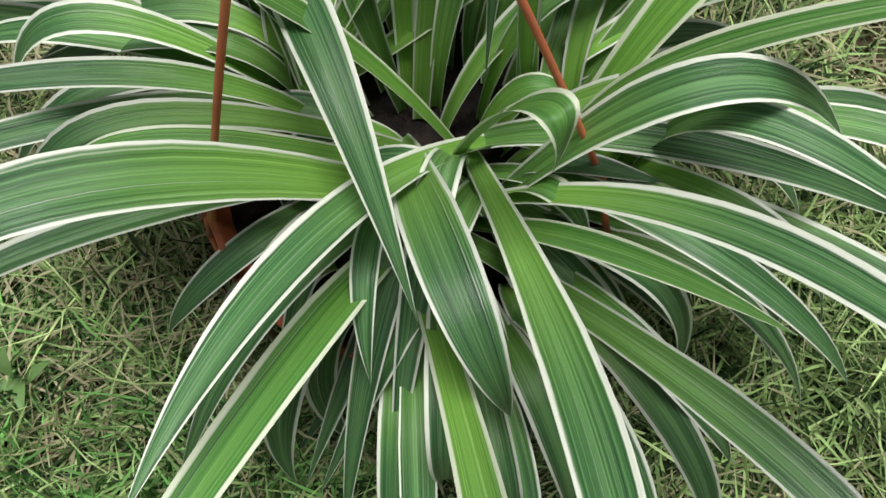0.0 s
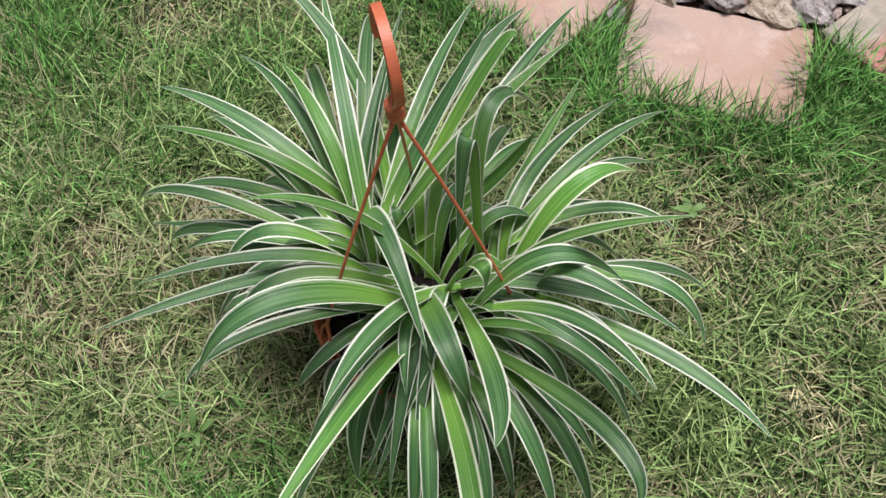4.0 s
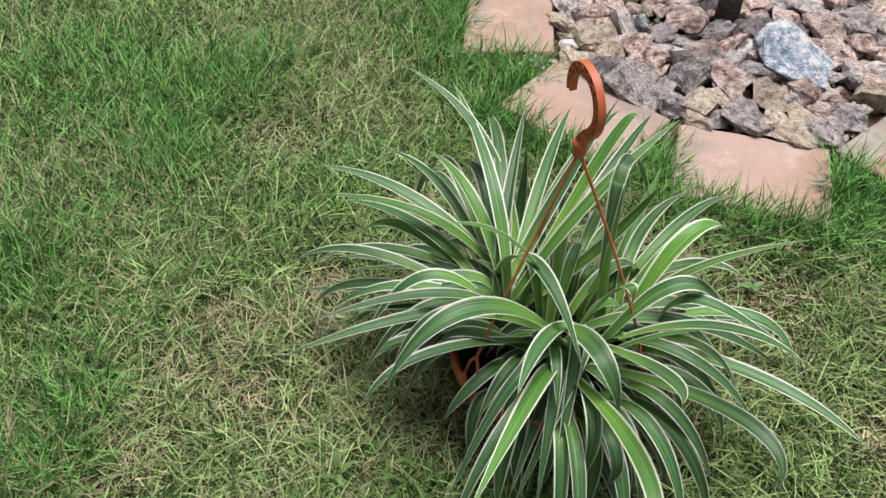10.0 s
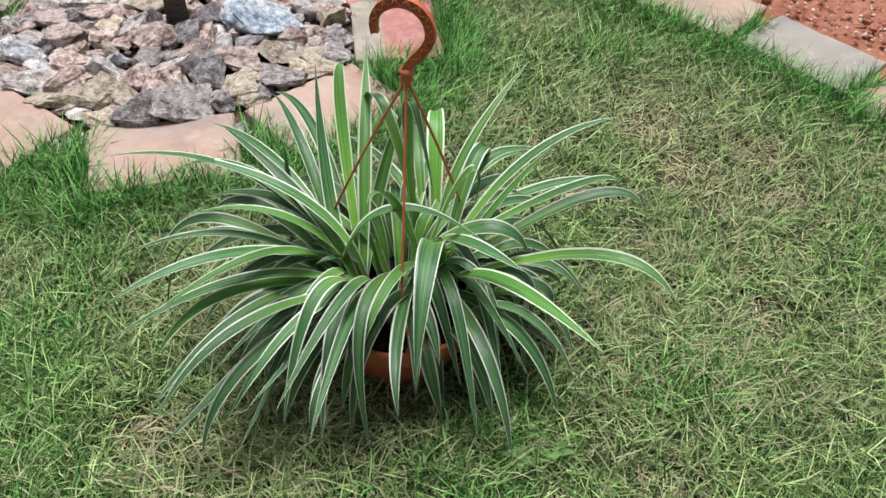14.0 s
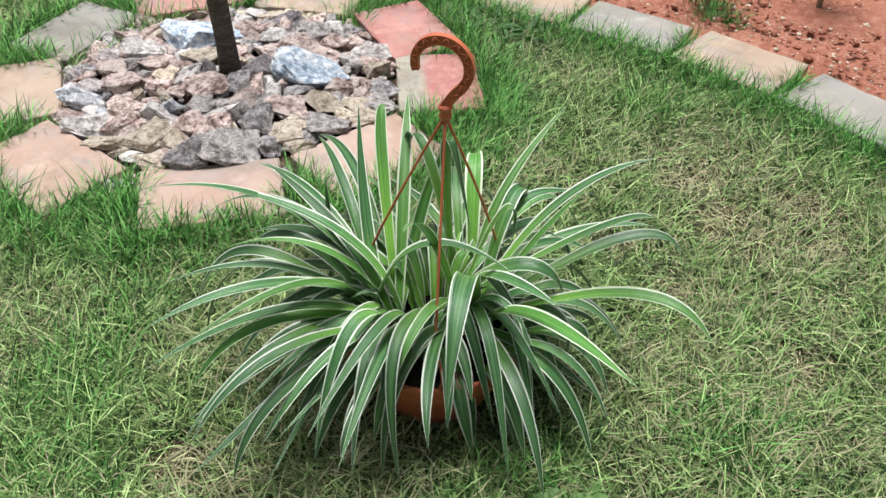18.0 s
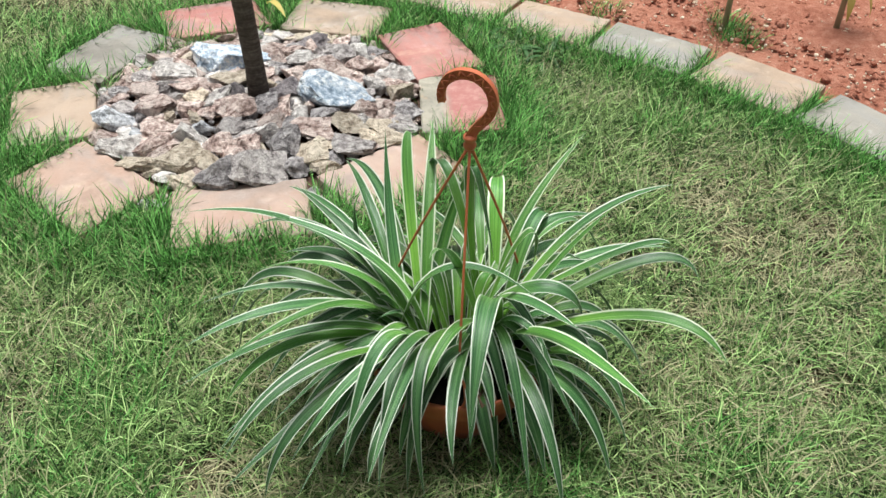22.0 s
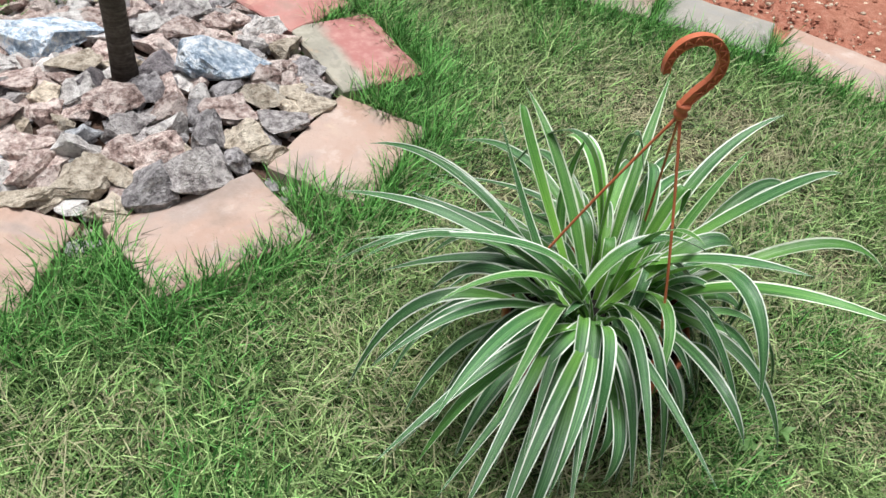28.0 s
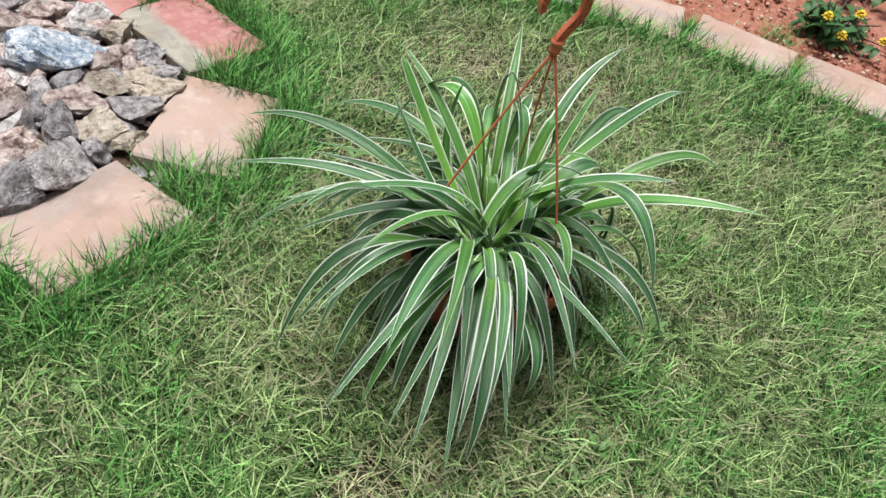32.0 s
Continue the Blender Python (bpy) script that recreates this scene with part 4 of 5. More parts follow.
leaf((-0.106, 0.153, 0.144), -159, (0.101, 0.250), (0.214, 0.289), (0.282, 0.123), -0.001, 0.0304)
leaf((-0.195, 0.209, 0.171), -163, (0.038, 0.069), (0.151, 0.098), (0.312, 0.090), -0.009, 0.0198)
leaf((-0.195, 0.210, 0.165), -175, (0.028, 0.112), (0.127, 0.139), (0.274, 0.070), 0.008, 0.0189)
leaf((-0.200, 0.229, 0.169), 168, (0.092, 0.091), (0.182, 0.075), (0.262, -0.035), 0.014, 0.0189)
leaf((-0.210, 0.233, 0.143), 159, (-0.008, 0.076), (0.074, 0.092), (0.248, 0.035), -0.029, 0.0189)
leaf((-0.198, 0.270, 0.159), 158, (0.117, 0.093), (0.220, 0.075), (0.316, -0.041), 0.011, 0.0189)
leaf((-0.192, 0.272, 0.165), 159, (0.048, 0.131), (0.145, 0.170), (0.286, 0.121), 0.006, 0.0198, young=1)
leaf((-0.179, 0.241, 0.181), 145, (0.104, 0.108), (0.233, 0.136), (0.345, 0.101), -0.016, 0.0225)
leaf((-0.212, 0.224, 0.169), 119, (0.102, 0.119), (0.215, 0.129), (0.331, 0.079), -0.027, 0.0198)
leaf((-0.198, 0.216, 0.169), 114, (0.065, 0.135), (0.161, 0.175), (0.269, 0.118), -0.012, 0.0216, young=1)
leaf((-0.209, 0.226, 0.159), 99, (0.116, 0.125), (0.185, 0.160), (0.235, 0.094), -0.019, 0.0216)
leaf((-0.177, 0.253, 0.165), 118, (0.097, 0.131), (0.198, 0.206), (0.328, 0.216), -0.059, 0.0207)
leaf((-0.213, 0.233, 0.163), 44, (0.067, 0.049), (0.141, 0.136), (0.243, 0.247), 0.018, 0.0216)
leaf((-0.209, 0.226, 0.167), 29, (0.081, 0.128), (0.176, 0.208), (0.282, 0.235), -0.003, 0.0225, young=1)
leaf((-0.217, 0.239, 0.165), 52, (0.137, 0.125), (0.253, 0.166), (0.359, 0.125), -0.001, 0.0198)
leaf((-0.194, 0.233, 0.159), 52, (0.186, 0.111), (0.326, 0.138), (0.441, 0.070), -0.024, 0.0216)
leaf((-0.204, 0.231, 0.168), 68, (0.115, 0.113), (0.247, 0.133), (0.408, 0.065), -0.005, 0.0207)
leaf((-0.199, 0.224, 0.171), 99, (0.017, 0.139), (0.134, 0.199), (0.341, 0.161), -0.006, 0.0207)
leaf((-0.207, 0.230, 0.159), 9, (0.139, 0.039), (0.196, 0.124), (0.200, 0.220), 0.038, 0.0216, young=1)
leaf((-0.204, 0.225, 0.162), 37, (0.175, 0.185), (0.240, 0.272), (0.230, 0.240), 0.015, 0.0207, young=1)
leaf((-0.057, 0.197, 0.167), 65, (0.013, 0.049), (0.122, 0.049), (0.341, 0.015), 0.018, 0.0198, young=1)
leaf((-0.044, 0.203, 0.166), 58, (0.030, 0.103), (0.138, 0.094), (0.338, -0.028), 0.028, 0.0198)
leaf((-0.066, 0.218, 0.174), 40, (0.101, 0.092), (0.219, 0.096), (0.333, 0.005), -0.003, 0.0207)
leaf((-0.050, 0.210, 0.164), 31, (0.080, 0.126), (0.175, 0.127), (0.266, -0.002), 0.012, 0.0198)
leaf((-0.044, 0.195, 0.160), 28, (0.060, 0.157), (0.122, 0.191), (0.183, 0.098), 0.004, 0.0294, young=1)
leaf((-0.050, 0.188, 0.165), -15, (0.012, 0.100), (0.081, 0.181), (0.191, 0.238), 0.005, 0.0198, young=1)
leaf((-0.036, 0.195, 0.153), 6, (0.143, 0.035), (0.229, -0.012), (0.287, -0.144), 0.010, 0.0198)
leaf((-0.099, 0.156, 0.143), 1, (0.070, 0.193), (0.111, 0.223), (0.183, 0.092), -0.005, 0.0234)
leaf((-0.037, 0.200, 0.169), -23, (0.141, 0.092), (0.211, 0.078), (0.243, -0.040), 0.032, 0.0207)
leaf((-0.012, 0.171, 0.161), -31, (0.014, 0.158), (0.038, 0.164), (0.179, 0.093), -0.008, 0.0216)
leaf((-0.093, 0.207, 0.153), -33, (0.171, 0.037), (0.306, 0.032), (0.389, 0.007), 0.033, 0.0216)
leaf((-0.118, 0.159, 0.147), -45, (0.085, 0.148), (0.181, 0.225), (0.261, 0.256), 0.042, 0.0216)
leaf((-0.117, 0.153, 0.138), -47, (0.057, 0.093), (0.101, 0.178), (0.162, 0.246), 0.008, 0.0171, young=1)
leaf((-0.121, 0.181, 0.145), -51, (0.050, 0.205), (0.091, 0.252), (0.079, 0.145), 0.009, 0.0234, young=1)
leaf((-0.149, 0.199, 0.162), -71, (0.079, 0.153), (0.168, 0.165), (0.184, 0.075), -0.006, 0.0294)
leaf((-0.216, 0.259, 0.168), -66, (0.007, 0.164), (0.105, 0.204), (0.213, 0.104), 0.015, 0.0285)
leaf((-0.106, 0.185, 0.151), -173, (0.048, 0.174), (0.111, 0.268), (0.182, 0.284), -0.014, 0.0189, young=1)
leaf((-0.138, 0.148, 0.141), -117, (0.049, 0.124), (0.156, 0.187), (0.324, 0.204), 0.007, 0.0252, young=1)
leaf((-0.087, 0.192, 0.170), -123, (0.082, 0.124), (0.164, 0.173), (0.247, 0.183), -0.019, 0.0243)
leaf((-0.152, 0.162, 0.163), -82, (0.208, 0.144), (0.296, 0.164), (0.350, 0.111), 0.036, 0.0243, young=1)
leaf((-0.106, 0.189, 0.163), -82, (0.151, 0.156), (0.234, 0.238), (0.260, 0.245), 0.021, 0.0234)
leaf((-0.140, 0.151, 0.165), -51, (0.207, 0.126), (0.306, 0.139), (0.315, 0.094), 0.043, 0.0225)
leaf((-0.114, 0.149, 0.144), -31, (0.109, 0.114), (0.148, 0.069), (0.170, -0.137), 0.014, 0.0198)
leaf((-0.208, 0.225, 0.174), 131, (0.085, 0.097), (0.202, 0.088), (0.366, -0.025), 0.001, 0.0198)
leaf((-0.206, 0.224, 0.175), 159, (0.146, 0.100), (0.256, 0.098), (0.330, -0.006), 0.001, 0.0198)
leaf((-0.208, 0.231, 0.164), 165, (0.163, 0.077), (0.272, 0.040), (0.293, -0.087), 0.005, 0.0207)
leaf((-0.210, 0.230, 0.167), 174, (0.010, 0.048), (0.089, 0.044), (0.243, -0.001), 0.014, 0.0207)
leaf((-0.122, 0.189, 0.151), -164, (0.148, 0.168), (0.229, 0.148), (0.264, -0.071), -0.037, 0.0189)
leaf((-0.109, 0.170, 0.159), -177, (0.108, 0.146), (0.181, 0.159), (0.220, 0.042), 0.014, 0.0180, young=1)
leaf((-0.108, 0.159, 0.146), 162, (0.003, 0.143), (0.038, 0.117), (0.133, -0.066), 0.018, 0.0189)
leaf((-0.115, 0.179, 0.149), -109, (0.044, 0.111), (0.117, 0.096), (0.225, -0.036), -0.006, 0.0198)
leaf((-0.112, 0.174, 0.150), -136, (0.076, 0.133), (0.162, 0.113), (0.260, -0.061), 0.001, 0.0189)
leaf((-0.112, 0.174, 0.150), -129, (0.144, 0.089), (0.245, 0.069), (0.301, -0.061), 0.001, 0.0198)
leaf((-0.207, 0.220, 0.169), 83, (0.053, 0.129), (0.165, 0.140), (0.314, 0.027), -0.001, 0.0198)
leaf((-0.202, 0.223, 0.176), 89, (0.117, 0.167), (0.256, 0.180), (0.381, 0.039), -0.005, 0.0198)
leaf((-0.191, 0.234, 0.157), 123, (0.013, 0.073), (0.121, 0.027), (0.303, -0.146), -0.018, 0.0207)
leaf((-0.199, 0.228, 0.173), 135, (0.142, 0.084), (0.245, 0.063), (0.308, -0.061), -0.001, 0.0198, young=1)
leaf((-0.205, 0.228, 0.166), 143, (0.018, 0.090), (0.119, 0.067), (0.312, -0.061), 0.002, 0.0207)
leaf((-0.205, 0.233, 0.165), 160, (0.020, 0.039), (0.131, 0.019), (0.336, -0.058), -0.010, 0.0285)
leaf((-0.203, 0.236, 0.164), 173, (0.015, 0.108), (0.091, 0.089), (0.233, -0.050), -0.014, 0.0198)
leaf((-0.206, 0.224, 0.167), 174, (0.013, 0.107), (0.097, 0.079), (0.277, -0.057), -0.009, 0.0207)
leaf((-0.207, 0.226, 0.165), 179, (0.071, 0.154), (0.139, 0.135), (0.204, -0.058), -0.002, 0.0198)
leaf((-0.206, 0.230, 0.163), -163, (0.076, 0.113), (0.149, 0.096), (0.217, -0.053), -0.006, 0.0198)
leaf((-0.119, 0.183, 0.158), -156, (0.162, 0.114), (0.267, 0.134), (0.305, 0.067), -0.013, 0.0207)
leaf((-0.209, 0.237, 0.164), 107, (0.181, 0.156), (0.273, 0.139), (0.329, -0.069), -0.012, 0.0198)
leaf((-0.209, 0.234, 0.164), 113, (0.167, 0.155), (0.256, 0.136), (0.296, -0.071), -0.010, 0.0198)
leaf((-0.101, 0.172, 0.149), -133, (0.012, 0.079), (0.076, 0.025), (0.212, -0.147), 0.014, 0.0216)
leaf((-0.102, 0.169, 0.150), -122, (0.029, 0.133), (0.098, 0.100), (0.210, -0.085), 0.022, 0.0216)
leaf((-0.112, 0.177, 0.150), -105, (0.015, 0.160), (0.074, 0.137), (0.197, -0.060), 0.004, 0.0207)
leaf((-0.124, 0.176, 0.149), -91, (0.149, 0.126), (0.196, 0.111), (0.172, -0.049), 0.010, 0.0234)
leaf((-0.110, 0.185, 0.142), -68, (0.155, 0.036), (0.224, 0.029), (0.214, -0.017), 0.013, 0.0216)
leaf((-0.119, 0.182, 0.140), -30, (0.106, 0.031), (0.176, -0.020), (0.192, -0.127), -0.000, 0.0198)
leaf((-0.129, 0.174, 0.147), -80, (0.180, 0.081), (0.222, 0.072), (0.181, -0.045), 0.006, 0.0216)
leaf((-0.016, 0.166, 0.147), -5, (-0.011, 0.120), (-0.005, 0.063), (0.111, -0.141), 0.011, 0.0216)
leaf((-0.042, 0.188, 0.161), -35, (0.095, 0.100), (0.156, 0.078), (0.183, -0.064), -0.011, 0.0198)
leaf((-0.136, 0.168, 0.124), -70, (0.074, 0.038), (0.141, 0.007), (0.219, -0.086), -0.009, 0.0198)
leaf((-0.131, 0.186, 0.136), -76, (0.007, 0.034), (0.074, 0.002), (0.200, -0.093), -0.017, 0.0198)
leaf((-0.115, 0.171, 0.146), -178, (0.149, 0.089), (0.218, 0.056), (0.237, -0.113), -0.006, 0.0216)
leaf((-0.198, 0.218, 0.159), -178, (0.126, 0.039), (0.181, 0.019), (0.171, -0.063), 0.015, 0.0198)
leaf((-0.200, 0.212, 0.155), -176, (0.144, 0.039), (0.205, 0.022), (0.194, -0.067), 0.011, 0.0198)
leaf((-0.074, 0.211, 0.170), -119, (-0.025, 0.299), (-0.016, 0.338), (0.044, 0.121), -0.013, 0.0198)
leaf((-0.067, 0.208, 0.171), 60, (0.029, 0.271), (0.099, 0.298), (0.182, 0.072), 0.036, 0.0198)
leaf((-0.214, 0.226, 0.165), 76, (0.019, 0.105), (0.114, 0.160), (0.286, 0.166), 0.004, 0.0216)
leaf((-0.221, 0.230, 0.154), 68, (0.136, 0.029), (0.166, 0.079), (0.154, 0.208), 0.001, 0.0198)
leaf((-0.111, 0.174, 0.149), -171, (0.049, 0.054), (0.103, 0.034), (0.161, -0.061), 0.001, 0.0180)
leaf((-0.111, 0.180, 0.154), -171, (0.086, 0.087), (0.125, 0.061), (0.102, -0.059), -0.003, 0.0153)
leaf((-0.121, 0.160, 0.139), -175, (0.110, 0.101), (0.163, 0.136), (0.173, 0.092), -0.000, 0.0198)
leaf((-0.122, 0.180, 0.153), -131, (0.045, 0.099), (0.099, 0.079), (0.173, -0.059), -0.012, 0.0198)
leaf((-0.228, 0.207, 0.150), 153, (0.003, 0.070), (0.016, 0.038), (0.082, -0.083), 0.003, 0.0180)
leaf((-0.131, 0.176, 0.147), -93, (0.117, 0.039), (0.169, 0.023), (0.164, -0.053), -0.002, 0.0198)
leaf((-0.114, 0.175, 0.150), -120, (0.036, 0.040), (0.104, 0.019), (0.206, -0.060), -0.002, 0.0198)


def filler(seed, count, turns, out, reach, bow, rise, drop, width, young):
    """Leaves between the others, each tried a few times so that it runs clear of those that stand already."""
    rng = random.Random(seed)
    for k in range(count):
        best = None
        for trial in range(14):
            turn = turns[0] + ((k + rng.random()) / count) * (turns[1] - turns[0])
            d = rng.uniform(*out)
            base = POT + Vector((d * math.cos(radians(turn)), d * math.sin(radians(turn)), 0.135))
            far, mid, high, end = rng.uniform(*reach), rng.uniform(*bow), rng.uniform(*rise), rng.uniform(*drop)
            call = (base, turn, (far * mid * 0.6, high * 0.9), (far * (mid + 0.35), high * 0.75 + end * 0.25), (far, end), rng.uniform(-0.02, 0.02))
            at, _ = leaf_curve(*call)
            line = np.array([at(0.3 + 0.7 * i / 11)[:] for i in range(12)])
            clear = min(np.linalg.norm(line[:, None] - other[None], axis=2).min() for other in LINES)
            if best is None or clear > best[0]:
                best = (clear, call)
        leaf(*best[1], rng.uniform(*width), young=int(rng.random() < young))


filler(3, 22, (-50, 185), (0.06, 0.10), (0.10, 0.22), (0.35, 0.5), (0.07, 0.13), (-0.12, -0.05), (0.019, 0.025), 0.0)
filler(5, 12, (-35, 150), (0.02, 0.07), (0.18, 0.30), (0.3, 0.45), (0.13, 0.19), (-0.06, 0.03), (0.019, 0.023), 0.0)
filler(10, 16, (-132, -20), (0.09, 0.125), (0.05, 0.11), (0.4, 0.6), (0.04, 0.08), (-0.13, -0.08), (0.022, 0.028), 0.0)
filler(11, 9, (-100, -25), (0.08, 0.12), (0.12, 0.20), (0.4, 0.5), (0.06, 0.11), (-0.12, -0.05), (0.020, 0.025), 0.0)
filler(12, 8, (140, 235), (0.0, 0.05), (0.09, 0.15), (0.3, 0.45), (0.07, 0.11), (-0.02, 0.03), (0.017, 0.021), 0.0)
filler(6, 12, (-115, 190), (0.03, 0.08), (0.05, 0.13), (0.3, 0.4), (0.11, 0.17), (0.03, 0.10), (0.015, 0.020), 0.2)


# ---- small plants ----
def oval_leaf(bm, root, turn, rise, length, width, droop=0.3, cup=0.15):
    """A small pointed oval leaf, gently cupped, added to bm."""
    out = Vector((math.cos(radians(turn)), math.sin(radians(turn)), 0))
    side = Vector((-out.y, out.x, 0))
    rows = []
    n = 6
    for k in range(n + 1):
        f = k / n
        ang = radians(rise) - droop * f * 1.5
        p = Vector(root) + out * (length * f * math.cos(ang)) + Vector((0, 0, length * f * math.sin(ang)))
        half = width / 2 * max(0.03, math.sin(math.pi * min(1, f ** 0.8)) ** 0.8)
        rows.append([bm.verts.new(p + side * (c * half) + Vector((0, 0, abs(c) * half * cup))) for c in (-1, -0.5, 0, 0.5, 1)])
    for a, b in zip(rows, rows[1:]):
        for j in range(4):
            bm.faces.new((a[j], a[j + 1], b[j + 1], b[j]))


def weed(x, y, count, length, width, seed, label, rise=30, material=WEED_LEAF):
    rng = random.Random(seed)
    ob = thing("weed", (x, y, 0.0), label, "weed", "weeds in the lawn")
    bm = bmesh.new()
    tube(bm, [(0, 0, -0.01), (0.002, 0.001, length * 0.5), (0.0, 0.003, length * 0.9)], [0.0016, 0.0013, 0.0008], 6)
    part("stem", bm, material, ob)
    for k in range(count):
        bm = bmesh.new()
        oval_leaf(bm, (0, 0, length * rng.uniform(0.25, 0.9)), k * 360 / count + rng.uniform(-25, 25), rise + rng.uniform(-20, 25),
                  length * rng.uniform(0.7, 1.1), width * rng.uniform(0.8, 1.1), rng.uniform(0.1, 0.5))
        part("leaf", bm, material, ob)


BROAD = "small bright green broadleaf weed growing in the lawn"
weed(-0.251, -0.060, 5, 0.031, 0.0145, 1, BROAD, 45)
weed(-0.484, 0.128, 4, 0.027, 0.0130, 2, BROAD, 40)
weed(-0.226, -0.105, 4, 0.040, 0.0120, 3, BROAD, 60)
weed(-0.282, 0.822, 5, 0.022, 0.0130, 4, BROAD, 25)
weed(0.402, 0.418, 5, 0.026, 0.0100, 5, BROAD, 45)
weed(0.236, 0.369, 4, 0.030, 0.0125, 6, BROAD, 40)
weed(-0.608, 0.418, 6, 0.024, 0.0100, 7, BROAD, 20)
weed(-0.451, 0.078, 4, 0.038, 0.0115, 8, BROAD, 65)
weed(0.760, 0.465, 4, 0.024, 0.0125, 9, BROAD, 35)
weed(-0.805, 0.756, 5, 0.021, 0.0115, 10, BROAD, 20)
weed(-0.839, 0.905, 5, 0.022, 0.0110, 11, BROAD, 20)
weed(-0.428, 0.444, 6, 0.020, 0.0090, 12, BROAD, 15)


def spiky_weed(x, y, count, length, seed):
    """A flat rosette of long toothed leaves at the foot of the border."""
    rng = random.Random(seed)
    ob = thing("weed", (x, y, 0.0), "dark green leafy weed clump beside the slab border", "weed", "weeds in the lawn")
    for k in range(count):
        bm = bmesh.new()
        oval_leaf(bm, (rng.uniform(-0.02, 0.02), rng.uniform(-0.02, 0.02), 0.01), k * 360 / count + rng.uniform(-30, 30), rng.uniform(25, 60),
                  length * rng.uniform(0.7, 1.1), 0.014, 0.5)
        part("leaf", bm, SHRUB_LEAF, ob)


spiky_weed(1.040, 0.62, 30, 0.115, 21)
spiky_weed(1.035, 0.72, 26, 0.105, 22)
spiky_weed(1.045, 0.84, 24, 0.105, 23)
spiky_weed(0.900, -0.36, 9, 0.06, 24)


# ---- flowering shrub in the bed ----
def build_shrub(x, y, radius, high, leaves, flowers, seed):
    rng = random.Random(seed)
    ob = thing("flowering_shrub", (x, y, 0.02), "low dark green shrub with small yellow flowers in the red bed", "shrub")
    tips = [Vector(f) for f in flowers]
    for k in range(14):
        a, d = rng.uniform(0, 2 * math.pi), radius * math.sqrt(rng.random())
        tips.append(Vector((d * math.cos(a), d * math.sin(a), high * rng.uniform(0.5, 1.0))))
    for end in tips:
        bm = bmesh.new()
        tube(bm, [(0, 0, -0.02), end * 0.5 + Vector((0, 0, 0.02)), end], [0.004, 0.003, 0.0018], 6)
        part("stem", bm, BARK, ob)
    for k in range(leaves):
        end = rng.choice(tips)
        f = rng.uniform(0.35, 1.0)
        bm = bmesh.new()
        oval_leaf(bm, end * f - Vector((0, 0, 0.008)), rng.uniform(0, 360), rng.uniform(-10, 40), rng.uniform(0.035, 0.06), rng.uniform(0.018, 0.028), rng.uniform(0.2, 0.6))
        part("leaf", bm, SHRUB_LEAF, ob)
    for end in tips[:len(flowers)]:
        bm = bmesh.new()
        for ring, (n, rise, size) in enumerate(((10, 8, 0.019), (9, 35, 0.016), (6, 65, 0.012))):
            for j in range(n):
                oval_leaf(bm, end + Vector((0, 0, 0.012 + 0.002 * ring)), j * 360 / n + ring * 17 + rng.uniform(-8, 8), rise + rng.uniform(-8, 8), size, 0.010, 0.3)
        part("flower", bm, YELLOW_PETAL, ob, "small yellow flower")


build_shrub(0.89, -1.12, 0.15, 0.13, 170, [(-0.09, 0.10, 0.10), (-0.065, -0.025, 0.10), (-0.14, -0.08, 0.06), (0.05, 0.06, 0.12), (-0.10, 0.03, 0.05)], 31)
build_shrub(1.15, -1.38, 0.25, 0.18, 170, [(-0.1, 0.1, 0.16), (-0.15, -0.05, 0.14), (0.05, 0.08, 0.17)], 32)


# ---- sapling stems at the back of the bed ----
def build_sapling(x, y, high, seed, yellow=0):
    rng = random.Random(seed)
    ob = thing("sapling", (x, y, 0.02), "thin pale green sapling stem in the red bed", "sapling")
    bm = bmesh.new()
    tube(bm, [(0, 0, -0.03), (0.004, 0.002, high * 0.5), (0.0, 0.01, high)], [0.009, 0.007, 0.004], 8)
    part("stem", bm, PALE_STEM, ob)
    for k in range(7):
        bm = bmesh.new()
        oval_leaf(bm, (0, 0.005, high * (0.55 + 0.065 * k)), k * 137 + 40, rng.uniform(10, 50), 0.12, 0.035, 0.6)
        part("leaf", bm, SHRUB_LEAF, ob)
    for k in range(yellow):
        bm = bmesh.new()
        oval_leaf(bm, (0.01, 0, 0.16), 200 + 60 * k, -10, 0.13, 0.024, 0.5)
        part("leaf", bm, YELLOW_LEAF, ob, "drooping yellowing leaf")


build_sapling(1.480, 0.255, 0.55, 41)
build_sapling(1.63, -0.03, 0.5, 42, 2)
build_sapling(1.90, -0.24, 0.6, 43, 1)


def fallen_leaf(x, y, z, turn, rise, length, width, seed):
    bm = bmesh.new()
    oval_leaf(bm, (0, 0, 0), turn, rise, length, width, 0.6)
    ob = part("fallen_leaf", bm, YELLOW_LEAF)
    ob.location = (x, y, z)
    tagged(ob, "curled yellow fallen leaf lying at the stones", "leaf")


fallen_leaf(0.777, 1.406, 0.085, 250, 50, 0.11, 0.022, 1)


# ---- dead strands hanging over the rim of the pot ----
def build_dead_leaf(turn, seed):
    rng = random.Random(seed)
    a = radians(turn)
    o = Vector((math.cos(a), math.sin(a), 0))
    s = Vector((-o.y, o.x, 0))
    for k in range(3):
        bm = bmesh.new()
        w = (k - 1) * 0.0045
        tube(bm, [POT + o * 0.11 + s * w + Vector((0, 0, 0.150)), POT + o * 0.142 + s * w + Vector((0, 0, 0.153)), POT + o * 0.148 + s * (w + 0.004) + Vector((0, 0, 0.10)),
                  POT + o * 0.150 + s * (w - 0.002) + Vector((0, 0, 0.045 + 0.010 * k))], [0.0015, 0.0024, 0.002, 0.001], 6)
        bmesh.ops.translate(bm, verts=bm.verts, vec=-spider_plant.location)
        part("dead_leaf", bm, DEAD_LEAF, spider_plant, "withered brown leaf hanging over the rim")


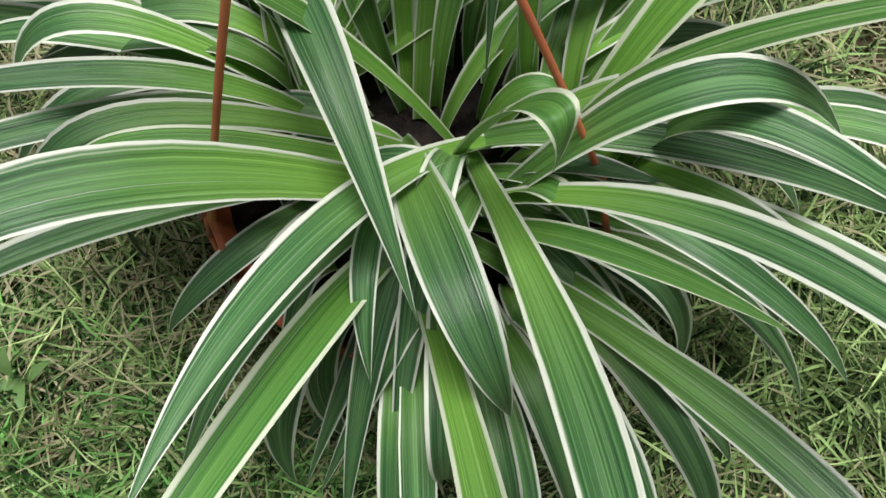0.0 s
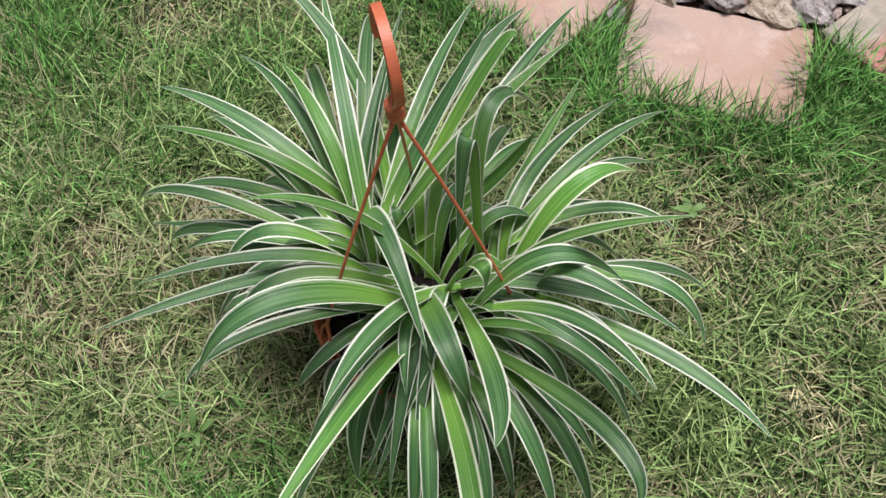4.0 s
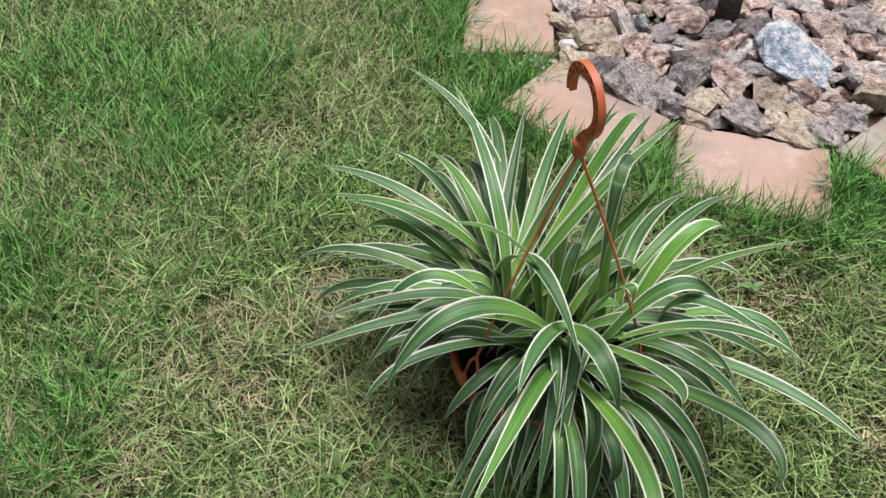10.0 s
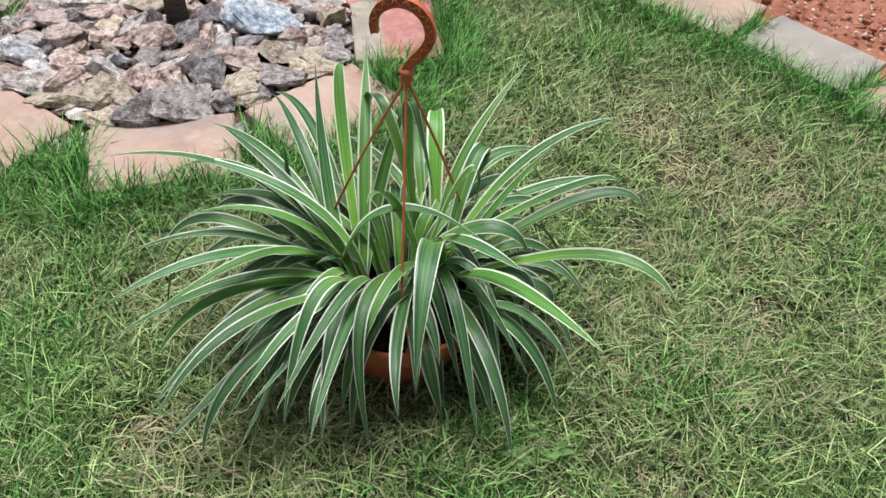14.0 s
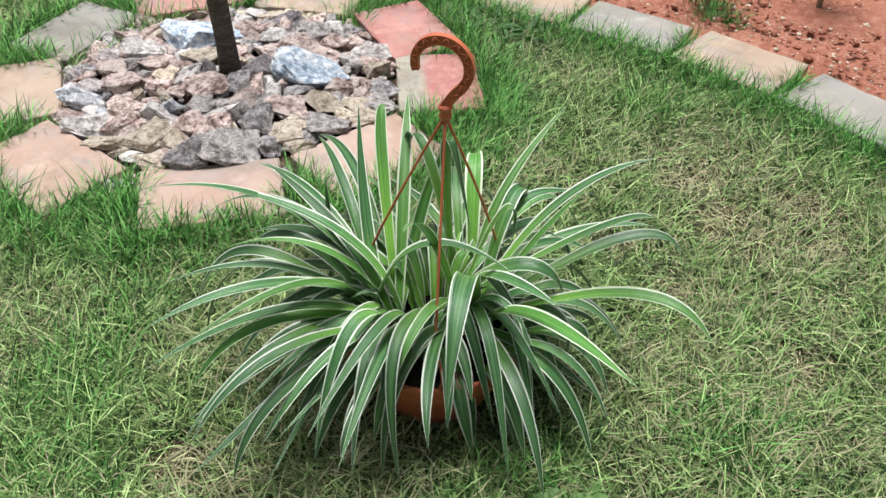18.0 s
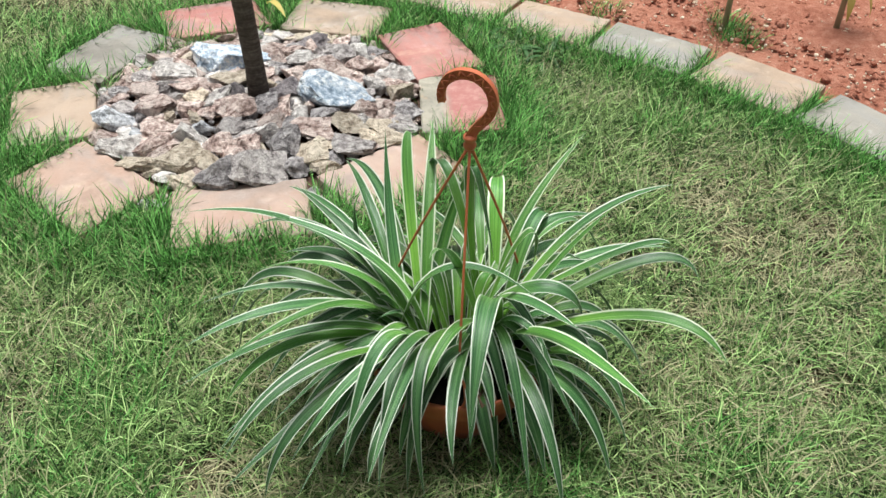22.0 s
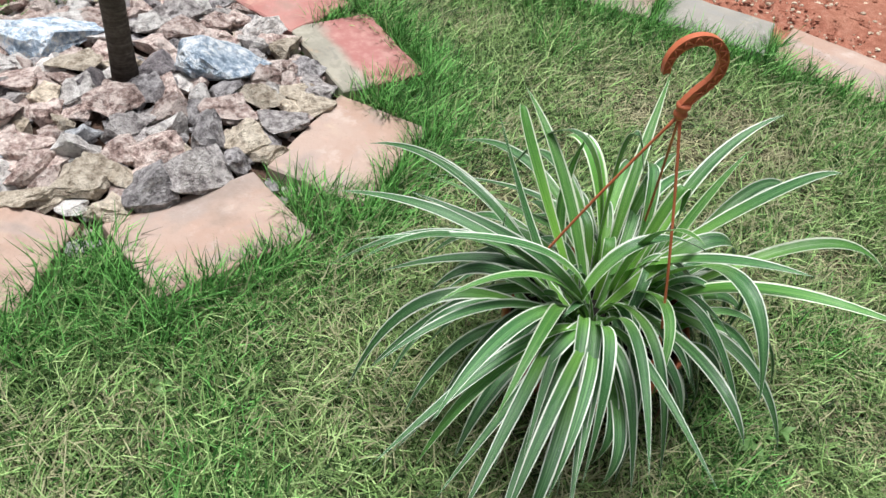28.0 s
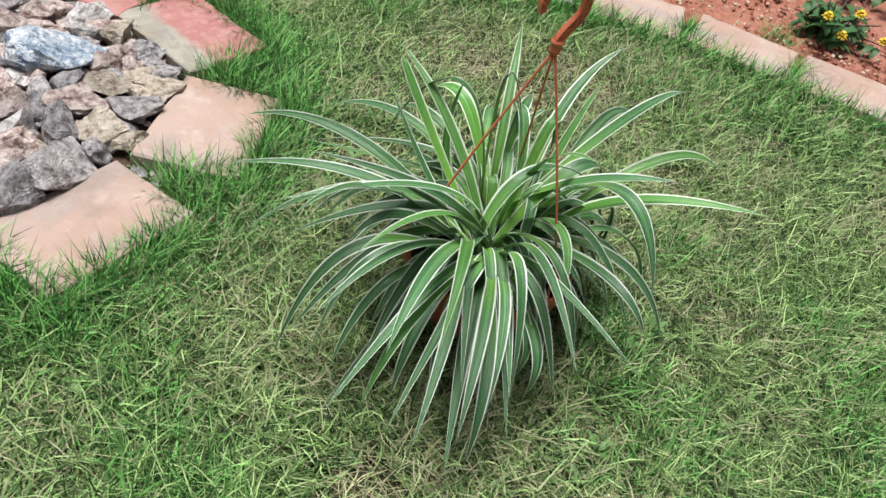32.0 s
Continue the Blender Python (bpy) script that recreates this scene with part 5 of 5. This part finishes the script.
build_dead_leaf(-133, 5)


# ---- grass, as joined blades ----
def blades(name, x, y, length, lean, width, material, label, z=0.0, seed=0):
    """Thin bent blades rooted at x, y. lean: 0 upright, 1 lying."""
    rng = np.random.default_rng(seed)
    n = len(x)
    turn = rng.random(n) * 2 * np.pi
    tilt = np.clip(lean + rng.normal(0, 0.16, n), 0.05, 1.0) * 1.5
    out, up = np.sin(tilt), np.cos(tilt)
    z0 = z - 0.004 + rng.random(n) * 0.012 * (lean > 0.55)
    mid, bend = 0.55, rng.normal(0, 0.22, n)
    px, py, pz = x + np.cos(turn) * length * mid * out, y + np.sin(turn) * length * mid * out, z0 + length * mid * up
    ex, ey = np.cos(turn + bend), np.sin(turn + bend)
    drop = rng.uniform(0.0, 0.5, n)
    tx, ty = px + ex * length * (1 - mid) * np.sin(tilt + drop), py + ey * length * (1 - mid) * np.sin(tilt + drop)
    tz = np.maximum(pz + length * (1 - mid) * np.cos(tilt + drop), 0.003)
    face = turn + np.pi / 2 + rng.normal(0, 0.3, n)
    wx, wy = np.cos(face) * width / 2, np.sin(face) * width / 2
    v = np.stack([np.c_[x - wx, y - wy, z0], np.c_[x + wx, y + wy, z0], np.c_[px - wx * 0.85, py - wy * 0.85, pz], np.c_[px + wx * 0.85, py + wy * 0.85, pz + width * 0.3],
                  np.c_[tx, ty, tz]], 1).reshape(-1, 3)
    o = (np.arange(n) * 5)[:, None]
    tris = np.stack([o + [0, 1, 2], o + [1, 3, 2], o + [2, 3, 4]], 1).reshape(-1, 3)
    ob = mesh_from_arrays(name, v, tris, material)
    return tagged(ob, label, "grass", kind="stuff")


def scatter(n, seed, x0=-1.75, x1=1.45, y0=-1.25, y1=3.0):
    rng = np.random.default_rng(seed)
    return x0 + rng.random(n) * (x1 - x0), y0 + rng.random(n) * (y1 - y0), rng


# bare, straw-coloured spots of the lawn: middle and radius
DRY_SPOTS = [(-0.656, 0.378, 0.06), (-0.597, 0.225, 0.06), (-0.722, 0.292, 0.05), (-0.741, 0.086, 0.08), (-0.591, 0.836, 0.09), (0.258, 0.339, 0.10),
             (0.649, 0.016, 0.13), (0.33, 0.09, 0.08), (0.45, 0.22, 0.07), (0.20, -0.32, 0.07), (0.53, -0.106, 0.11), (0.641, -0.205, 0.10), (0.337, -0.632, 0.09), (-0.42, 0.056, 0.05),
             (-0.20, -0.25, 0.06), (-0.47, 0.44, 0.05), (0.60, 2.15, 0.16), (-0.30, -0.12, 0.05),
             (0.313, 0.359, 0.07), (-0.646, 0.251, 0.05), (-0.743, 0.145, 0.06), (0.112, -0.040, 0.05), (0.002, -0.025, 0.05), (0.272, -0.062, 0.06), (0.450, -0.124, 0.07), (0.537, -0.269, 0.07), (0.397, -0.316, 0.06)]


# long, dark green clumps: middle and radius
LUSH_SPOTS = [(-0.82, 0.80, 0.13), (-0.86, 0.16, 0.10), (-0.73, 0.06, 0.06), (-0.66, 1.02, 0.14), (-0.98, 1.05, 0.28), (-1.02, 0.50, 0.12)]


def dryness(x, y):
    """1 in the middle of a dry spot, 0 away from all."""
    out = np.zeros(np.shape(x))
    ragged = wave(x, y, 16, 91) * 0.7 + wave(x, y, 34, 92) * 0.5
    for cx, cy, r in DRY_SPOTS:
        out = np.maximum(out, np.clip(1.5 - np.hypot(x - cx, y - cy) / r - 0.9 * (ragged - 0.5), 0, 1))
    return out


def lushness(x, y):
    """How long and green the grass stands: near slabs, and in soft patches."""
    d = slab_distance(x, y)
    wide = 0.16 + 0.22 * np.clip((0.35 - x) * 1.6, 0, 1) * np.clip((y - 0.95) * 2.2, 0, 1)
    near = np.clip(1.2 - d / wide, 0, 1)
    patch = np.clip((wave(x, y, 1.7, 21) - 0.58) * 3, 0, 0.5) * (np.hypot(x - POT.x, y - POT.y) > 0.5)
    west = np.clip((-0.45 - x) * 1.1 + (y - 0.4) * 0.5, 0, 0.7) * (0.4 + 0.6 * wave(x, y, 4, 22))
    clump = np.clip((wave(x, y, 4.5, 23) - 0.62) * 3.0, 0, 0.55)
    ragged = wave(x, y, 12, 94) * 0.9
    for cx, cy, r in LUSH_SPOTS:
        clump = np.maximum(clump, np.clip(1.5 - np.hypot(x - cx, y - cy) / r - (ragged - 0.45), 0, 0.95))
    return np.clip(np.maximum(np.maximum(near, patch), np.maximum(west, clump)) * (1 - dryness(x, y)), 0, 1)


def plant_grass():
    in_ring = lambda x, y: np.hypot(x - TREE.x, y - TREE.y) < 0.43
    under_pot = lambda x, y: np.hypot(x - POT.x, y - POT.y) < 0.09
    far = lambda x, y: np.hypot(x - 0.05, y - 0.35) > 1.15
    x, y, rng = scatter(580000, 31)
    keep = ~on_slab(x, y, -0.004) & ~in_ring(x, y) & (beyond_border(x, y) < 0.06) & ~under_pot(x, y)
    keep &= ~far(x, y) | (rng.random(len(x)) < 0.4)
    lush = lushness(x, y)
    keep &= rng.random(len(x)) > lush * 0.55
    keep &= rng.random(len(x)) < np.clip((1.80 - np.hypot(x, y - 0.7) + 0.5 * wave(x, y, 3, 44)) / 0.6, 0, 1)
    thin = wave(x, y, 6, 41)
    keep &= rng.random(len(x)) > np.clip((thin - 0.62) * 1.2, 0, 0.3) + 0.75 * dryness(x, y)
    x, y, lush = x[keep], y[keep], lush[keep]
    length = rng.uniform(0.026, 0.074, len(x)) * (1 + 0.35 * lush)
    blades("lawn_grass", x, y, length, 0.74, rng.uniform(0.0013, 0.0028, len(x)) * np.where(far(x, y), 1.3, 1), GRASS, "short matted lawn grass, green with dry straw", seed=1)
    x, y, rng = scatter(440000, 32)
    lush = lushness(x, y)
    keep = ~on_slab(x, y, 0.0) & ~in_ring(x, y) & (beyond_border(x, y) < 0.0) & (rng.random(len(x)) < lush * 1.1 * np.clip((1.80 - np.hypot(x, y - 0.7) + 0.5 * wave(x, y, 3, 44)) / 0.6, 0, 1)) & ~under_pot(x, y)
    keep &= ~far(x, y) | (rng.random(len(x)) < 0.55)
    x, y, lush = x[keep], y[keep], lush[keep]
    length = rng.uniform(0.036, 0.100, len(x)) * (0.45 + 0.75 * lush)
    blades("lush_grass", x, y, length, 0.46, rng.uniform(0.0016, 0.0034, len(x)) * np.where(far(x, y), 1.2, 1), LUSH, "longer fresh green grass beside the slabs", seed=2)
    # tufts that lean over the edges of the slabs
    rng = np.random.default_rng(35)
    ex, ey = [], []
    for cx, cy, turn, *_ in RING + BORDER:
        c, sn = math.cos(radians(turn)), math.sin(radians(turn))
        u, v = rng.uniform(-0.172, 0.172, 5000), rng.uniform(-0.130, 0.130, 5000)
        rim = np.maximum(np.abs(u) - SLAB_LONG / 2, np.abs(v) - SLAB_WIDE / 2)
        gx, gy = cx + u * c - v * sn, cy + u * sn + v * c
        lawn = (np.hypot(gx - HEAP.x, gy - HEAP.y) > 0.47) & (beyond_border(gx, gy) < 0.02)
        ok = (rim > 0.001) & lawn & (wave(gx, gy, 14, 71) > 0.25)
        ex.append(gx[ok])
        ey.append(gy[ok])
    ex, ey = np.concatenate(ex), np.concatenate(ey)
    ok = ~on_slab(ex, ey, 0.0)
    ex, ey = ex[ok], ey[ok]
    blades("edge_grass", ex, ey, rng.uniform(0.04, 0.10, len(ex)) * (0.75 + 0.5 * wave(ex, ey, 8, 72)), 0.40, rng.uniform(0.0018, 0.0032, len(ex)), LUSH, "long grass blades leaning over the slab edges", seed=5)
    x, y, rng = scatter(260000, 34, -4.6, 1.6, -4.0, 6.0)
    edge = np.hypot(x, y - 0.7) - 1.7 + 0.5 * (wave(x, y, 3, 44) - 0.5)
    keep = (edge > -0.15) & (beyond_border(x, y) < 0.05) & ~on_slab(x, y, 0.0) & (rng.random(len(x)) < np.clip(1.25 - edge / 2.4, 0, 1))
    x, y = x[keep], y[keep]
    blades("outer_grass", x, y, rng.uniform(0.03, 0.08, len(x)), 0.7, rng.uniform(0.003, 0.006, len(x)), GRASS, "lawn grass further off, green with dry straw", seed=8)
    x, y, rng = scatter(230000, 33)
    dry = np.maximum(np.clip((wave(x, y, 2.6, 51) - 0.45) * 1.5, 0.10, 0.5) * (1 - lushness(x, y)) * np.where(x > 0.1, 1.0, 1.9), dryness(x, y))
    keep = ~on_slab(x, y, 0.01) & ~in_ring(x, y) & (beyond_border(x, y) < -0.05) & (rng.random(len(x)) < dry) & (rng.random(len(x)) < np.clip((1.80 - np.hypot(x, y - 0.7) + 0.5 * wave(x, y, 3, 44)) / 0.6, 0, 1))
    x, y = x[keep], y[keep]
    blades("dry_grass", x, y, rng.uniform(0.022, 0.058, len(x)), 0.88, rng.uniform(0.0011, 0.0024, len(x)), HAY, "dry straw-coloured thatch lying in the lawn", seed=3)
    x, y, rng = scatter(130000, 37)
    keep = ~on_slab(x, y, 0.012) & ~in_ring(x, y) & (beyond_border(x, y) < -0.06) & ~under_pot(x, y) & (rng.random(len(x)) < 0.35 + 0.65 * wave(x, y, 5, 46)) & (dryness(x, y) < 0.3) & (rng.random(len(x)) < np.clip((1.80 - np.hypot(x, y - 0.7) + 0.5 * wave(x, y, 3, 44)) / 0.6, 0, 1))
    x, y = x[keep], y[keep]
    blades("stray_grass", x, y, rng.uniform(0.038, 0.082, len(x)), 0.68, rng.uniform(0.0013, 0.0025, len(x)), STRAY, "longer pale green grass blades lying over the lawn", z=0.012, seed=9)


plant_grass()


def bed_tufts():
    rng = np.random.default_rng(77)
    xs, ys = [], []
    for cx, cy, r, n in ((1.42, 0.20, 0.06, 260), (1.50, 0.26, 0.05, 160), (1.38, 0.60, 0.05, 160), (1.37, 0.85, 0.06, 160), (1.22, 0.235, 0.02, 120),
                         (1.24, 0.55, 0.02, 90), (1.13, -0.075, 0.02, 90), (0.99, -0.36, 0.02, 60), (0.80, -0.63, 0.02, 60), (0.585, -0.835, 0.02, 60),
                         (0.86, -0.95, 0.06, 120)):
        a, d = rng.random(n) * 2 * np.pi, r * np.sqrt(rng.random(n))
        xs.append(cx + d * np.cos(a))
        ys.append(cy + d * np.sin(a))
    x, y = np.concatenate(xs), np.concatenate(ys)
    ok = ~on_slab(x, y, 0.0)
    x, y = x[ok], y[ok]
    blades("bed_grass", x, y, rng.uniform(0.04, 0.10, len(x)), 0.42, rng.uniform(0.0018, 0.0032, len(x)), LUSH, "stray grass tufts between the border slabs", seed=6)
    x, y = TREE.x + rng.uniform(-0.45, 0.45, 900), TREE.y + rng.uniform(-0.45, 0.45, 900)
    d = np.hypot(x - HEAP.x, y - HEAP.y)
    ok = (d < 0.45) & (d > 0.36) & ~on_slab(x, y, 0.0) & (wave(x, y, 9, 93) > 0.55)
    x, y = x[ok], y[ok]
    blades("ring_grass", x, y, rng.uniform(0.05, 0.10, len(x)), 0.40, rng.uniform(0.0018, 0.003, len(x)), LUSH, "stray grass blades among the stones", seed=7)


bed_tufts()
